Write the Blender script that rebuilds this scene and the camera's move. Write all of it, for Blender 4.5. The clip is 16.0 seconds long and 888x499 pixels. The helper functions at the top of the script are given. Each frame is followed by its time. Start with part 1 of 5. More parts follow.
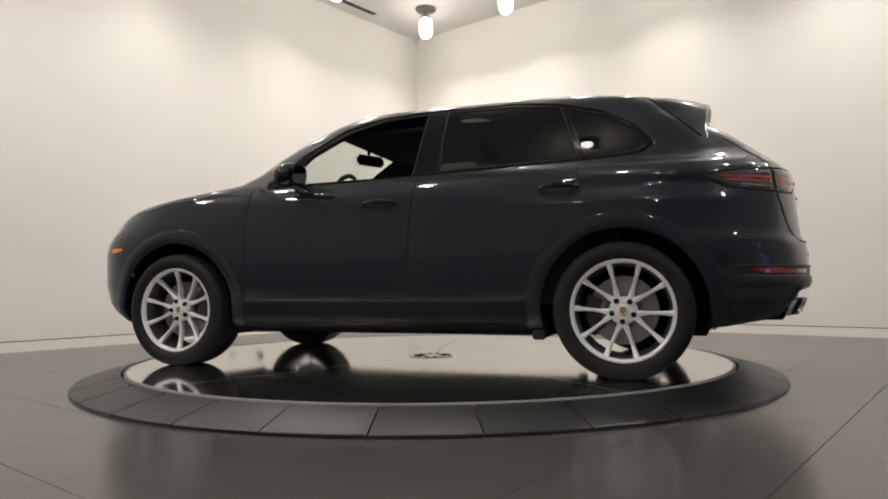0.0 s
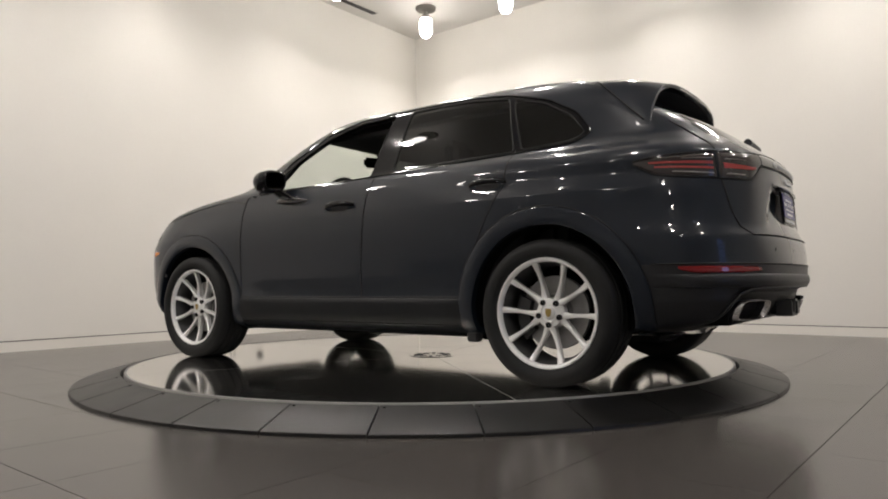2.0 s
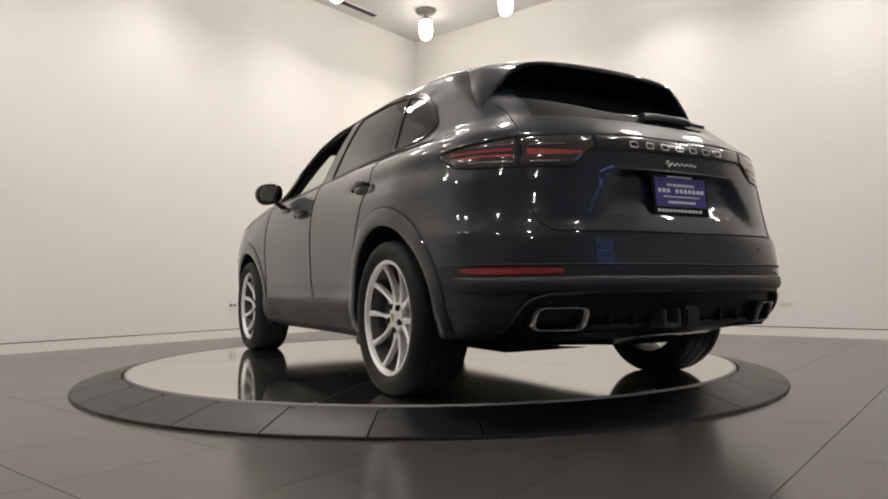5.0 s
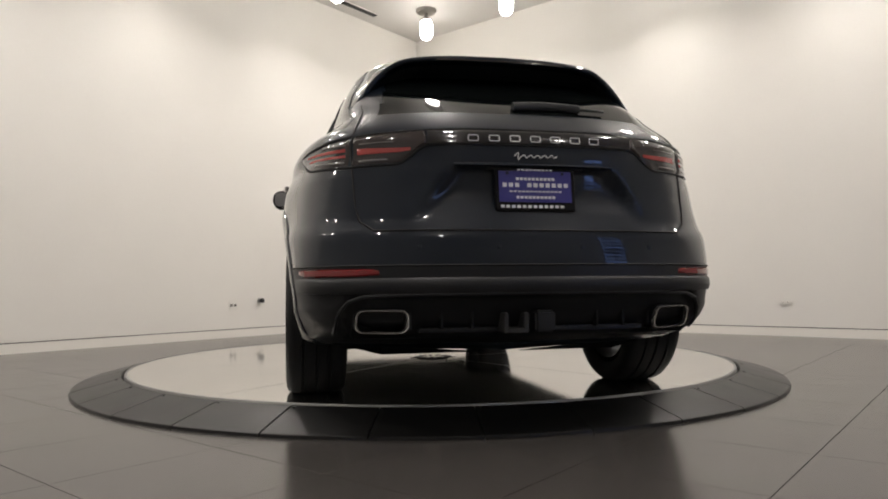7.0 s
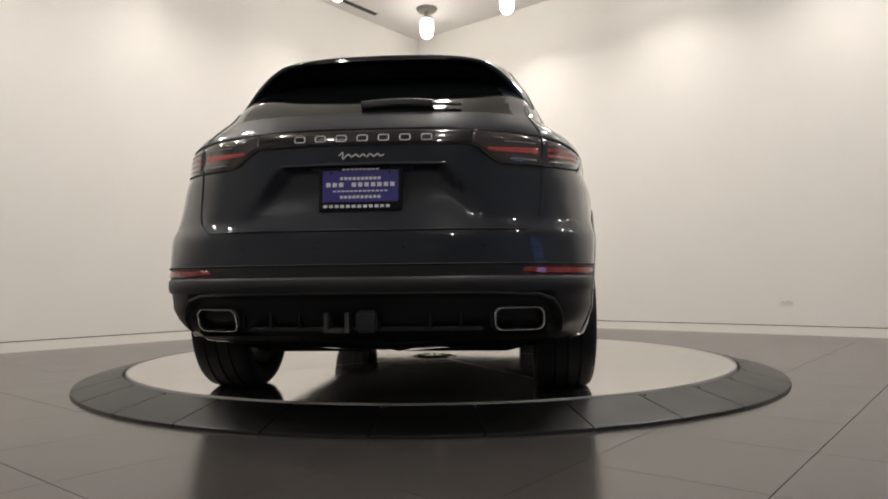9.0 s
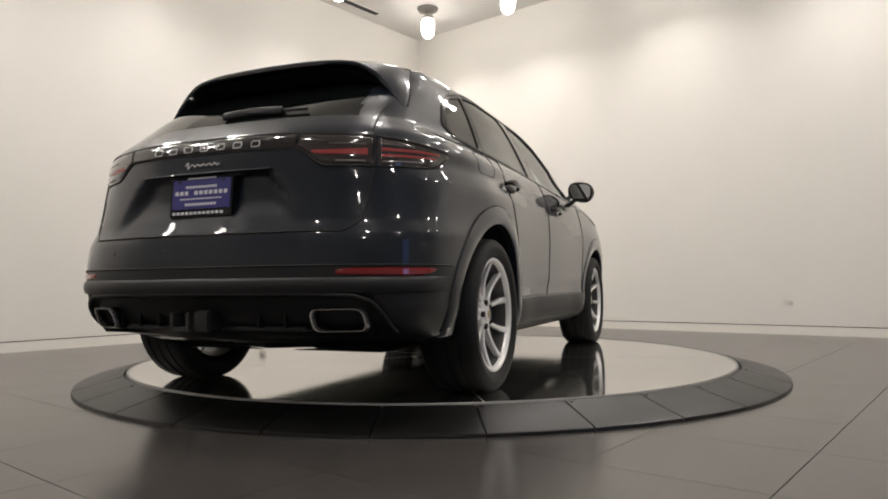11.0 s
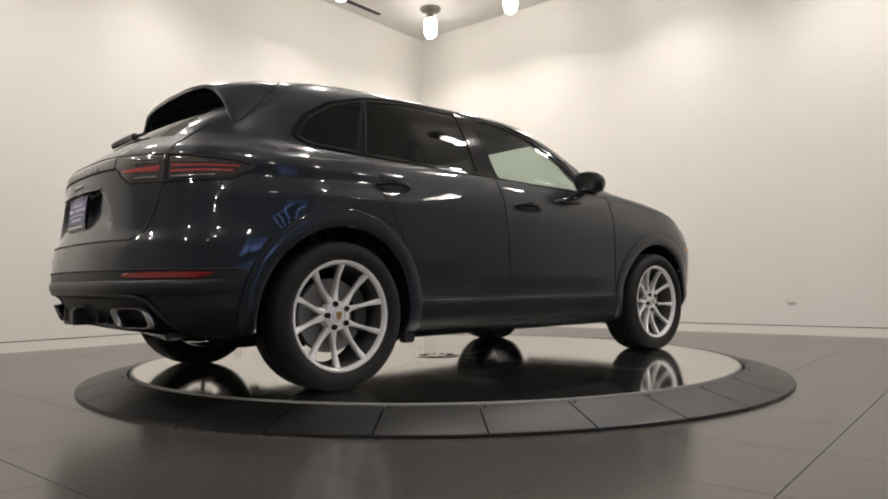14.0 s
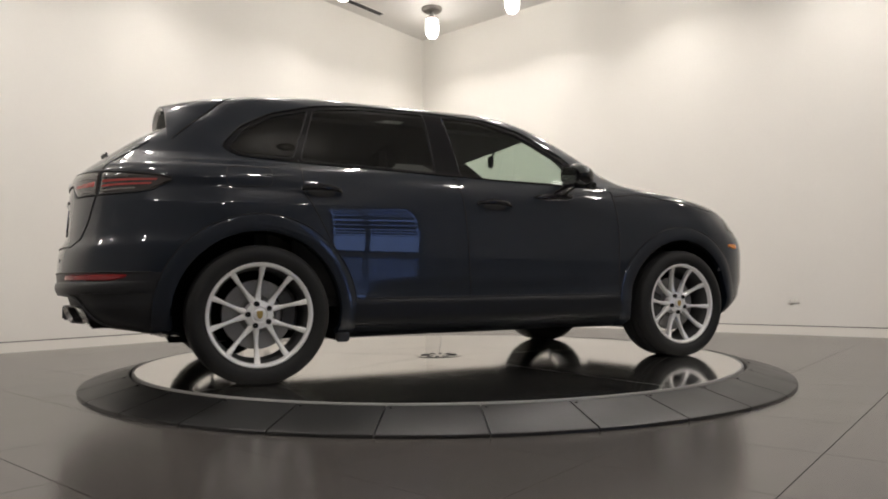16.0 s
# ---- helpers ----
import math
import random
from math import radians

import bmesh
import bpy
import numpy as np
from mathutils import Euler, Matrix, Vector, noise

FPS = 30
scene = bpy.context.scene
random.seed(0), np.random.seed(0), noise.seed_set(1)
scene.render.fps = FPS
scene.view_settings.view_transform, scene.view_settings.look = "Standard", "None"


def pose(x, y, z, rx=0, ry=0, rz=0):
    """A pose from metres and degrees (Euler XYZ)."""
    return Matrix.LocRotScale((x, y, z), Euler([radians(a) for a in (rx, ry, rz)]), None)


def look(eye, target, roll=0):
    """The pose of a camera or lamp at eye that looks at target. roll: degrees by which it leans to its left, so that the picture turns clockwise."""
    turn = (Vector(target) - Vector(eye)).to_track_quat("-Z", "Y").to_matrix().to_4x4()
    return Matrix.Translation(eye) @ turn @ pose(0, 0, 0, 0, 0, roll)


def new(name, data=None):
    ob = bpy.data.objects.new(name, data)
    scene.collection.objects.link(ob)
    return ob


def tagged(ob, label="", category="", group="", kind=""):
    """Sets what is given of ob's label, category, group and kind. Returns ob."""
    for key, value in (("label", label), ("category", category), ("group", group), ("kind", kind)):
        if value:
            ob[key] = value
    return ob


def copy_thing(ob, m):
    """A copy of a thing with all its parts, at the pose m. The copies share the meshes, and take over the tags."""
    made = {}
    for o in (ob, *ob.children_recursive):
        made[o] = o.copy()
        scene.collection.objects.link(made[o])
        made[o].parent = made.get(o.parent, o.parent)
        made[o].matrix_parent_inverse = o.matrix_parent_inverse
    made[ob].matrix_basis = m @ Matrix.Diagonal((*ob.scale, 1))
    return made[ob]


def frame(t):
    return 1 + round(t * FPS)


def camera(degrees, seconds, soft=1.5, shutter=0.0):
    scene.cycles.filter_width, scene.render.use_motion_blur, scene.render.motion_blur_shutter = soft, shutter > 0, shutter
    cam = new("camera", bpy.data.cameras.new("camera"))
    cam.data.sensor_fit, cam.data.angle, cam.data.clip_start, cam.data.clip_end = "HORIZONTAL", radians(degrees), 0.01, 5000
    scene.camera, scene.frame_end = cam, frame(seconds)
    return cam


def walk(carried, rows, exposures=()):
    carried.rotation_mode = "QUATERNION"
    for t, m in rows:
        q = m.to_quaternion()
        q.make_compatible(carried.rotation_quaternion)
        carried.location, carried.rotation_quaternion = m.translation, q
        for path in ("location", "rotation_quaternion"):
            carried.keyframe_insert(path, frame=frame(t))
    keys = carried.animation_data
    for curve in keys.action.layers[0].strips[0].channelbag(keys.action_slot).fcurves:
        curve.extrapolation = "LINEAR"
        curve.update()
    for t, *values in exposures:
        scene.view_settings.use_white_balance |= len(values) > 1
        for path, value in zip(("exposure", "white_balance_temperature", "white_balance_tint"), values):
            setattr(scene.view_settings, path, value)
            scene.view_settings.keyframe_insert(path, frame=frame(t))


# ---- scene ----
cam = camera(65.92, 16.0, soft=1.9)

# The camera stands by the turntable and is only nudged while the shot lasts.
EYE = Vector((0.0, -5.049, 0.602))


def aim(pan, tilt):
    """Pose of the camera, turned from straight ahead by pan to the right and tilt upwards, in degrees."""
    p, q = radians(pan), radians(tilt)
    way = Vector((math.sin(p) * math.cos(q), math.cos(p) * math.cos(q), math.sin(q)))
    return look(EYE, EYE + 5 * way, -0.62)


walk(cam, [
    (0.0, aim(1.066, 2.94)), (2.0, aim(1.066, 2.90)), (3.0, aim(1.066, 2.95)), (3.6, aim(1.066, 3.04)),
    (4.4, aim(1.066, 3.06)), (6.5, aim(1.05, 3.07)), (7.5, aim(1.0, 3.02)), (8.0, aim(0.98, 2.95)),
    (9.2, aim(0.97, 2.94)), (11.4, aim(0.86, 2.93)), (12.2, aim(0.80, 2.89)), (13.2, aim(0.74, 2.90)),
    (14.2, aim(0.64, 2.94)), (15.2, aim(0.55, 2.94)), (16.0, aim(0.53, 2.94))])

# ---- light ----
world = bpy.data.worlds.new("world")
world.use_nodes = True
scene.world = world
sky = world.node_tree.nodes.new("ShaderNodeTexSky")
sky.sky_type, sky.sun_disc, sky.sun_elevation, sky.sun_rotation = "NISHITA", False, radians(35), radians(200)
world.node_tree.links.new(sky.outputs[0], world.node_tree.nodes["Background"].inputs[0])
world.node_tree.nodes["Background"].inputs[1].default_value = 0.12
scene.view_settings.exposure = 0.0
LAMP_WATTS = 15.6
LAMP_COLOUR = (1.0, 0.938, 0.895)
GLOW = 18.5


# ---- materials ----
def material(name, colour, rough=0.5, metal=0.0, coat=0.0, grain=0.0, scale=30.0, bump=0.0, stain=0.0, rough_var=0.0,
             emit=0.0, specular=0.5, transmission=0.0, island=0.0, scuff=0.0):
    """A surface with variation at two scales: grain (fine) and stain (broad) in colour, rough_var in gloss, bump in relief."""
    m = bpy.data.materials.new(name)
    m.use_nodes = True
    nt = m.node_tree
    b = nt.nodes["Principled BSDF"]
    b.inputs["Roughness"].default_value = rough
    b.inputs["Metallic"].default_value = metal
    b.inputs["Coat Weight"].default_value = coat
    b.inputs["Coat Roughness"].default_value = 0.018
    b.inputs["Specular IOR Level"].default_value = specular
    b.inputs["Transmission Weight"].default_value = transmission
    b.inputs["Base Color"].default_value = (*colour, 1)
    co = nt.nodes.new("ShaderNodeTexCoord")
    fine = nt.nodes.new("ShaderNodeTexNoise")
    fine.inputs["Scale"].default_value, fine.inputs["Detail"].default_value = scale, 6
    broad = nt.nodes.new("ShaderNodeTexNoise")
    broad.inputs["Scale"].default_value, broad.inputs["Detail"].default_value = scale / 18, 4
    for n in (fine, broad):
        nt.links.new(co.outputs["Object"], n.inputs["Vector"])
    if grain or stain or island:
        add = nt.nodes.new("ShaderNodeMath")
        add.operation = "MULTIPLY_ADD"
        nt.links.new(fine.outputs[0], add.inputs[0])
        add.inputs[1].default_value = 2 * grain
        second = nt.nodes.new("ShaderNodeMath")
        second.operation = "MULTIPLY_ADD"
        nt.links.new(broad.outputs[0], second.inputs[0])
        second.inputs[1].default_value = 2 * stain
        second.inputs[2].default_value = 1 - grain - stain - island / 2
        nt.links.new(second.outputs[0], add.inputs[2])
        last = add
        if island:
            info = nt.nodes.new("ShaderNodeObjectInfo")
            last = nt.nodes.new("ShaderNodeMath")
            last.operation = "MULTIPLY_ADD"
            nt.links.new(info.outputs["Random"], last.inputs[0])
            last.inputs[1].default_value = island
            nt.links.new(add.outputs[0], last.inputs[2])
        mul = nt.nodes.new("ShaderNodeVectorMath")
        mul.operation = "SCALE"
        mul.inputs[0].default_value = colour
        nt.links.new(last.outputs[0], mul.inputs["Scale"])
        nt.links.new(mul.outputs[0], b.inputs["Base Color"])
    if rough_var:
        r = nt.nodes.new("ShaderNodeMath")
        r.operation = "MULTIPLY_ADD"
        nt.links.new(broad.outputs[0], r.inputs[0])
        r.inputs[1].default_value, r.inputs[2].default_value = 2 * rough_var, rough - rough_var
        nt.links.new(r.outputs[0], b.inputs["Roughness"])
    if bump:
        bu = nt.nodes.new("ShaderNodeBump")
        bu.inputs["Strength"].default_value, bu.inputs["Distance"].default_value = bump, 0.004
        nt.links.new(fine.outputs[0], bu.inputs["Height"])
        nt.links.new(bu.outputs[0], b.inputs["Normal"])
    if scuff:
        # worn, dusty spots that have lost their polish
        wear, spots = nt.nodes.new("ShaderNodeTexNoise"), nt.nodes.new("ShaderNodeMapRange")
        wear.inputs["Scale"].default_value, wear.inputs["Detail"].default_value = 2.4, 5
        nt.links.new(co.outputs["Object"], wear.inputs["Vector"])
        nt.links.new(wear.outputs[0], spots.inputs["Value"])
        spots.inputs["From Min"].default_value, spots.inputs["From Max"].default_value = 0.58, 0.78
        spots.inputs["To Min"].default_value, spots.inputs["To Max"].default_value = metal, metal - scuff
        nt.links.new(spots.outputs[0], b.inputs["Metallic"])
    if emit:
        b.inputs["Emission Color"].default_value = (*colour, 1)
        b.inputs["Emission Strength"].default_value = emit
    return m


def clear_glass(name, tint, mix):
    """Thin glazing: clear and tinted, with a mirror gloss that grows towards grazing."""
    m = bpy.data.materials.new(name)
    m.use_nodes = True
    nt = m.node_tree
    nt.nodes.remove(nt.nodes["Principled BSDF"])
    clear, gloss, facing, mixer = (nt.nodes.new("ShaderNode" + k) for k in ("BsdfTransparent", "BsdfGlossy", "LayerWeight", "MixShader"))
    power, scaled = nt.nodes.new("ShaderNodeMath"), nt.nodes.new("ShaderNodeMath")
    power.operation, scaled.operation = "POWER", "MULTIPLY_ADD"
    clear.inputs[0].default_value = (*tint, 1)
    gloss.inputs["Roughness"].default_value = 0.01
    facing.inputs[0].default_value = 0.5
    power.inputs[1].default_value = 4.5
    scaled.inputs[1].default_value, scaled.inputs[2].default_value = 0.9 * mix, 0.06 * mix
    nt.links.new(facing.outputs["Facing"], power.inputs[0])
    nt.links.new(power.outputs[0], scaled.inputs[0])
    nt.links.new(scaled.outputs[0], mixer.inputs[0])
    nt.links.new(clear.outputs[0], mixer.inputs[1])
    nt.links.new(gloss.outputs[0], mixer.inputs[2])
    nt.links.new(mixer.outputs[0], nt.nodes["Material Output"].inputs[0])
    return m


WALL_PAINT = material("wall_paint", (0.76, 0.735, 0.685), 0.6, grain=0.015, stain=0.02, scale=40, bump=0.05)
# for the unseen walls; its grey sets how bright the car's reflections are
UNSEEN_GREY = material("unseen_wall_grey", (0.50, 0.50, 0.495), 0.6, grain=0.02, stain=0.04, scale=40, bump=0.05)
SKIRTING = material("skirting_paint", (0.80, 0.77, 0.71), 0.45, grain=0.01, stain=0.02, scale=30)
GROOVE = material("dark_groove", (0.12, 0.11, 0.10), 0.8)
CEILING_PAINT = material("ceiling_paint", (0.72, 0.70, 0.67), 0.8, grain=0.02, stain=0.03, scale=20, bump=0.05)
TILE = material("floor_tile", (0.066, 0.060, 0.055), 0.21, grain=0.06, stain=0.06, scale=60, rough_var=0.02, island=0.10)
GROUT = material("grout", (0.024, 0.022, 0.020), 0.8, grain=0.1, scale=80)
RUBBER = material("ramp_rubber", (0.0075, 0.0073, 0.007), 0.40, specular=0.38, grain=0.25, stain=0.35, scale=50, bump=0.08, rough_var=0.10, island=0.25)
DARK_GAP = material("dark_gap", (0.008, 0.008, 0.008), 0.6)
DECK = material("polished_deck", (0.74, 0.725, 0.69), 0.075, metal=0.985, grain=0.05, stain=0.14, scale=28, rough_var=0.035, scuff=0.10)
TRIM_METAL = material("trim_metal", (0.30, 0.295, 0.285), 0.45, metal=0.6, grain=0.05, scale=60)
DECK_SEAM = material("deck_seam", (0.60, 0.59, 0.56), 0.5, metal=0.0, grain=0.1, scale=60)
LAMP_METAL = material("lamp_metal", (0.34, 0.32, 0.30), 0.4, metal=0.9, grain=0.05)
BULB = material("lamp_glass_lit", (1.0, 0.95, 0.895), 0.2, emit=GLOW)
VENT = material("vent_black", (0.03, 0.03, 0.03), 0.6, grain=0.1)
OUTLET = material("outlet_plastic", (0.74, 0.72, 0.67), 0.35, grain=0.01)
PAINT = material("car_paint", (0.0072, 0.0112, 0.0185), 0.35, metal=0.0, coat=1.0, grain=0.25, scale=900, stain=0.04, specular=0.15)
APRON = material("apron_plastic", (0.010, 0.0105, 0.0115), 0.5, specular=0.3, grain=0.2, scale=300, bump=0.08)
REAR_GLASS = material("rear_glass_black", (0.004, 0.005, 0.005), 0.05, specular=0.6, grain=0.05)
PLASTIC = material("black_plastic", (0.017, 0.0175, 0.019), 0.40, specular=0.42, grain=0.15, scale=300, bump=0.06)
CLADDING = material("door_cladding", (0.0055, 0.0065, 0.0080), 0.42, specular=0.24, grain=0.2, scale=400, bump=0.03)
SILL = material("sill_plastic", (0.0055, 0.0068, 0.0090), 0.36, specular=0.22, grain=0.2, scale=300, bump=0.04)
GLOSS_BLACK = material("gloss_black", (0.005, 0.005, 0.0065), 0.08, specular=0.4, grain=0.05)
SEAM = material("panel_gap", (0.003, 0.003, 0.003), 0.7)
TYRE = material("tyre_rubber", (0.0135, 0.0135, 0.0135), 0.66, specular=0.26, grain=0.2, stain=0.25, scale=120, bump=0.15, rough_var=0.1)
ALLOY = material("silver_alloy", (0.86, 0.855, 0.85), 0.30, metal=0.35, coat=0.5, grain=0.04, stain=0.05, scale=80, rough_var=0.05)
BARREL = material("rim_barrel", (0.06, 0.06, 0.06), 0.45, metal=0.4, grain=0.08, scale=40)
STEEL = material("brake_steel", (0.30, 0.295, 0.29), 0.5, metal=0.7, grain=0.12, stain=0.1, scale=60)
CALIPER = material("caliper_black", (0.02, 0.02, 0.02), 0.35, grain=0.1)
CHROME = material("chrome", (0.84, 0.83, 0.82), 0.22, metal=0.9, grain=0.02)
BOLT = material("bolt_black", (0.02, 0.02, 0.02), 0.4, metal=0.5)
CREST = material("cap_crest", (0.42, 0.30, 0.10), 0.3, metal=0.5, grain=0.5, scale=250)
RED_LENS = material("red_lens", (0.24, 0.012, 0.014), 0.15, coat=1.0, grain=0.15, scale=150)
RED_BAND = material("red_band", (0.38, 0.058, 0.052), 0.25, coat=0.6, grain=0.2, stain=0.1, scale=150)
STRIP_LENS = material("strip_lens", (0.012, 0.010, 0.010), 0.12, coat=1.0, grain=0.1, scale=120)
SMOKE_LENS = material("smoked_lens", (0.045, 0.036, 0.034), 0.10, coat=1.0, grain=0.1, scale=120)
PALE_LENS = material("pale_lens", (0.20, 0.18, 0.17), 0.12, coat=1.0, grain=0.15, scale=150)
AMBER = material("amber_lens", (0.80, 0.23, 0.02), 0.2, coat=1.0, grain=0.1, scale=200)
PLATE_BLUE = material("plate_blue", (0.040, 0.036, 0.21), 0.35, coat=0.4, grain=0.04, scale=80)
WHITE_INK = material("white_ink", (0.72, 0.72, 0.76), 0.5, grain=0.02)
BADGE = material("badge_silver", (0.62, 0.62, 0.62), 0.35, metal=0.1, grain=0.03)
LINING = material("dark_lining", (0.020, 0.020, 0.021), 0.85, grain=0.2, scale=200)
UNDERSIDE = material("underside_black", (0.009, 0.009, 0.0095), 0.9, specular=0.1, grain=0.3, stain=0.3, scale=30)
LEATHER = material("black_leather", (0.022, 0.021, 0.020), 0.5, grain=0.2, scale=90, bump=0.15)
MIRROR = material("mirror_glass", (0.85, 0.86, 0.86), 0.01, metal=1.0)
SIDE_GLASS = clear_glass("clear_green_glass", (0.66, 0.76, 0.70), 1.0)
OPEN_GLASS = clear_glass("clear_glass", (0.74, 0.80, 0.76), 1.0)
TINTED_GLASS = clear_glass("tinted_glass", (0.055, 0.06, 0.06), 1.0)
WINDOW_GLASS = clear_glass("window_glass", (0.95, 0.97, 0.98), 0.9)
BLIND = material("window_blind", (0.30, 0.31, 0.33), 0.6, grain=0.03)
FRAME = material("window_frame", (0.10, 0.10, 0.10), 0.4, metal=0.7, grain=0.05)
DAYLIGHT = material("day_backdrop", (0.34, 0.50, 1.0), 0.9, emit=1.9)


# ---- building helpers ----
def lin(a, b, n):
    """n evenly spaced numbers from a to b."""
    return [a + (b - a) * k / (n - 1) for k in range(n)]


def finish(name, bm, mat, smooth=True):
    me = bpy.data.meshes.new(name)
    bm.normal_update()
    bm.to_mesh(me)
    bm.free()
    me.materials.append(mat)
    if smooth:
        me.polygons.foreach_set("use_smooth", [True] * len(me.polygons))
        me.set_sharp_from_angle(angle=radians(38))
    return me


def part(name, bm, mat, parent, label="", smooth=True, at=None):
    """Links a bmesh as one mesh object under a thing or a part."""
    ob = new(name, finish(name, bm, mat, smooth))
    ob.parent = parent
    if at is not None:
        ob.matrix_basis = at
    if label:
        tagged(ob, label)
    return ob


def shared(name, me, parent, at):
    ob = new(name, me)
    ob.parent = parent
    ob.matrix_basis = at
    return ob


def thing(name, label, category, group="", kind="", at=None):
    ob = new(name)
    ob.empty_display_size = 0.1
    if at is not None:
        ob.matrix_basis = at
    return tagged(ob, label, category, group, kind)


def box(bm, x0, x1, y0, y1, z0, z1, bevel=0.0, at=None):
    vs = bmesh.ops.create_cube(bm, size=1.0)["verts"]
    for v in vs:
        v.co = Vector(((x0 + x1) / 2 + v.co.x * (x1 - x0), (y0 + y1) / 2 + v.co.y * (y1 - y0), (z0 + z1) / 2 + v.co.z * (z1 - z0)))
    if bevel:
        es = list({e for v in vs for e in v.link_edges})
        out = bmesh.ops.bevel(bm, geom=es, offset=bevel, segments=2, affect="EDGES")
        vs = list({v for f in out["faces"] for v in f.verts} | {v for v in vs if v.is_valid})
    if at is not None:
        bmesh.ops.transform(bm, matrix=at, verts=vs)
    return bm


def cubes(*rows, bevel=0.0):
    bm = bmesh.new()
    for r in rows:
        box(bm, *r, bevel=bevel)
    return bm


def surface(rows, closed_v=False, closed_u=False):
    """A bmesh skinned over rows of points."""
    bm = bmesh.new()
    vs = [[bm.verts.new(p) for p in row] for row in rows]
    nu, nv = len(rows), len(rows[0])
    for i in range(nu if closed_u else nu - 1):
        for j in range(nv if closed_v else nv - 1):
            q = (vs[i][j], vs[i][(j + 1) % nv], vs[(i + 1) % nu][(j + 1) % nv], vs[(i + 1) % nu][j])
            try:
                bm.faces.new(q)
            except ValueError:
                pass
    return bm


def revolve(profile, n=64, axis="y"):
    """Turns (radius, along) points about an axis; along runs on that axis."""
    rows = []
    for r, a in profile:
        ring = []
        for k in range(n):
            c, s = math.cos(2 * math.pi * k / n), math.sin(2 * math.pi * k / n)
            ring.append((r * c, a, r * s) if axis == "y" else (r * c, r * s, a))
        rows.append(ring)
    bm = surface(rows, closed_v=True)
    bmesh.ops.recalc_face_normals(bm, faces=bm.faces[:])
    return bm


def tube(paths, radius, n=6, closed=False, bm=None):
    """A round bar along each path of points."""
    bm = bm or bmesh.new()
    for path in paths:
        pts = [Vector(p) for p in path]
        rings = []
        m = len(pts)
        for i, p in enumerate(pts):
            a = pts[(i - 1) % m] if closed or i else p
            b = pts[(i + 1) % m] if closed or i < m - 1 else p
            d = (b - a).normalized()
            up = Vector((0, 0, 1)) if abs(d.z) < 0.9 else Vector((1, 0, 0))
            s = d.cross(up).normalized()
            u = s.cross(d)
            rings.append([bm.verts.new(p + radius * (math.cos(2 * math.pi * k / n) * s + math.sin(2 * math.pi * k / n) * u)) for k in range(n)])
        for i in range(m if closed else m - 1):
            for k in range(n):
                bm.faces.new((rings[i][k], rings[i][(k + 1) % n], rings[(i + 1) % m][(k + 1) % n], rings[(i + 1) % m][k]))
        if not closed:
            bm.faces.new(rings[0][::-1])
            bm.faces.new(rings[-1])
    return bm


def rounded(w, h, r, n=6):
    """Outline of a rounded rectangle about the origin."""
    out = []
    for cx, cy, a0 in ((w / 2 - r, h / 2 - r, 0), (-w / 2 + r, h / 2 - r, 90), (-w / 2 + r, -h / 2 + r, 180), (w / 2 - r, -h / 2 + r, 270)):
        for k in range(n + 1):
            a = radians(a0 + 90 * k / n)
            out.append((cx + r * math.cos(a), cy + r * math.sin(a)))
    return out


# ---- the room: two white walls meet in the far corner ----
CORNER = Vector((-0.215, 6.1, 0.0))
ALONG_R = Vector((math.cos(radians(-40)), math.sin(radians(-40)), 0))
ALONG_L = Vector((math.cos(radians(230)), math.sin(radians(230)), 0))
ROOM = 13.2
HIGH = 4.64
ROOM_POSE = Matrix(((ALONG_R.x, ALONG_L.x, 0, CORNER.x), (ALONG_R.y, ALONG_L.y, 0, CORNER.y), (0, 0, 1, 0), (0, 0, 0, 1)))


def at_room(u, v, z):
    """World place of a point u along the right wall, v along the left wall from the corner."""
    return CORNER + u * ALONG_R + v * ALONG_L + Vector((0, 0, z))


def room_box(name, rows, mat, label, category="wall"):
    bm = cubes(*rows)
    bmesh.ops.transform(bm, matrix=ROOM_POSE, verts=bm.verts[:])
    bmesh.ops.recalc_face_normals(bm, faces=bm.faces[:])
    return tagged(new(name, finish(name, bm, mat, smooth=False)), label, category, kind="structure")


BASE, GAP = 0.097, 0.010
room_box("wall_north_east", [(0, ROOM, -0.2, 0, BASE + GAP, HIGH)], WALL_PAINT, "plain warm white painted showroom wall")
room_box("wall_north_west", [(-0.2, 0, -0.2, ROOM, BASE + GAP, HIGH)], WALL_PAINT, "plain warm white painted showroom wall")
room_box("baseboard_north_east", [(0, ROOM, -0.2, 0, 0, BASE)], SKIRTING, "flush white baseboard under a shadow gap", "baseboard")
room_box("baseboard_north_west", [(-0.2, 0, -0.2, ROOM, 0, BASE)], SKIRTING, "flush white baseboard under a shadow gap", "baseboard")
room_box("trim_north_east", [(0, ROOM, -0.2, -0.012, BASE, BASE + GAP)], GROOVE, "dark shadow gap above the baseboard", "trim")
room_box("trim_north_west", [(-0.2, -0.012, -0.2, ROOM, BASE, BASE + GAP)], GROOVE, "dark shadow gap above the baseboard", "trim")
WV0, WV1, WH = 5.55, 6.65, 3.7
# two walls added out of view to close the room and shape the reflections
room_box("wall_south_east", [(ROOM, ROOM + 0.2, -0.2, WV0, 0, HIGH), (ROOM, ROOM + 0.2, WV1, ROOM + 0.2, 0, HIGH), (ROOM, ROOM + 0.2, WV0, WV1, WH, HIGH),
                             (ROOM, ROOM + 0.2, WV0, WV1, 0, 0.10)], UNSEEN_GREY, "unseen light grey closing wall with a tall window opening")
room_box("wall_south_west", [(-0.2, ROOM, ROOM, ROOM + 0.2, 0, HIGH)], UNSEEN_GREY, "plain unseen light grey closing wall")
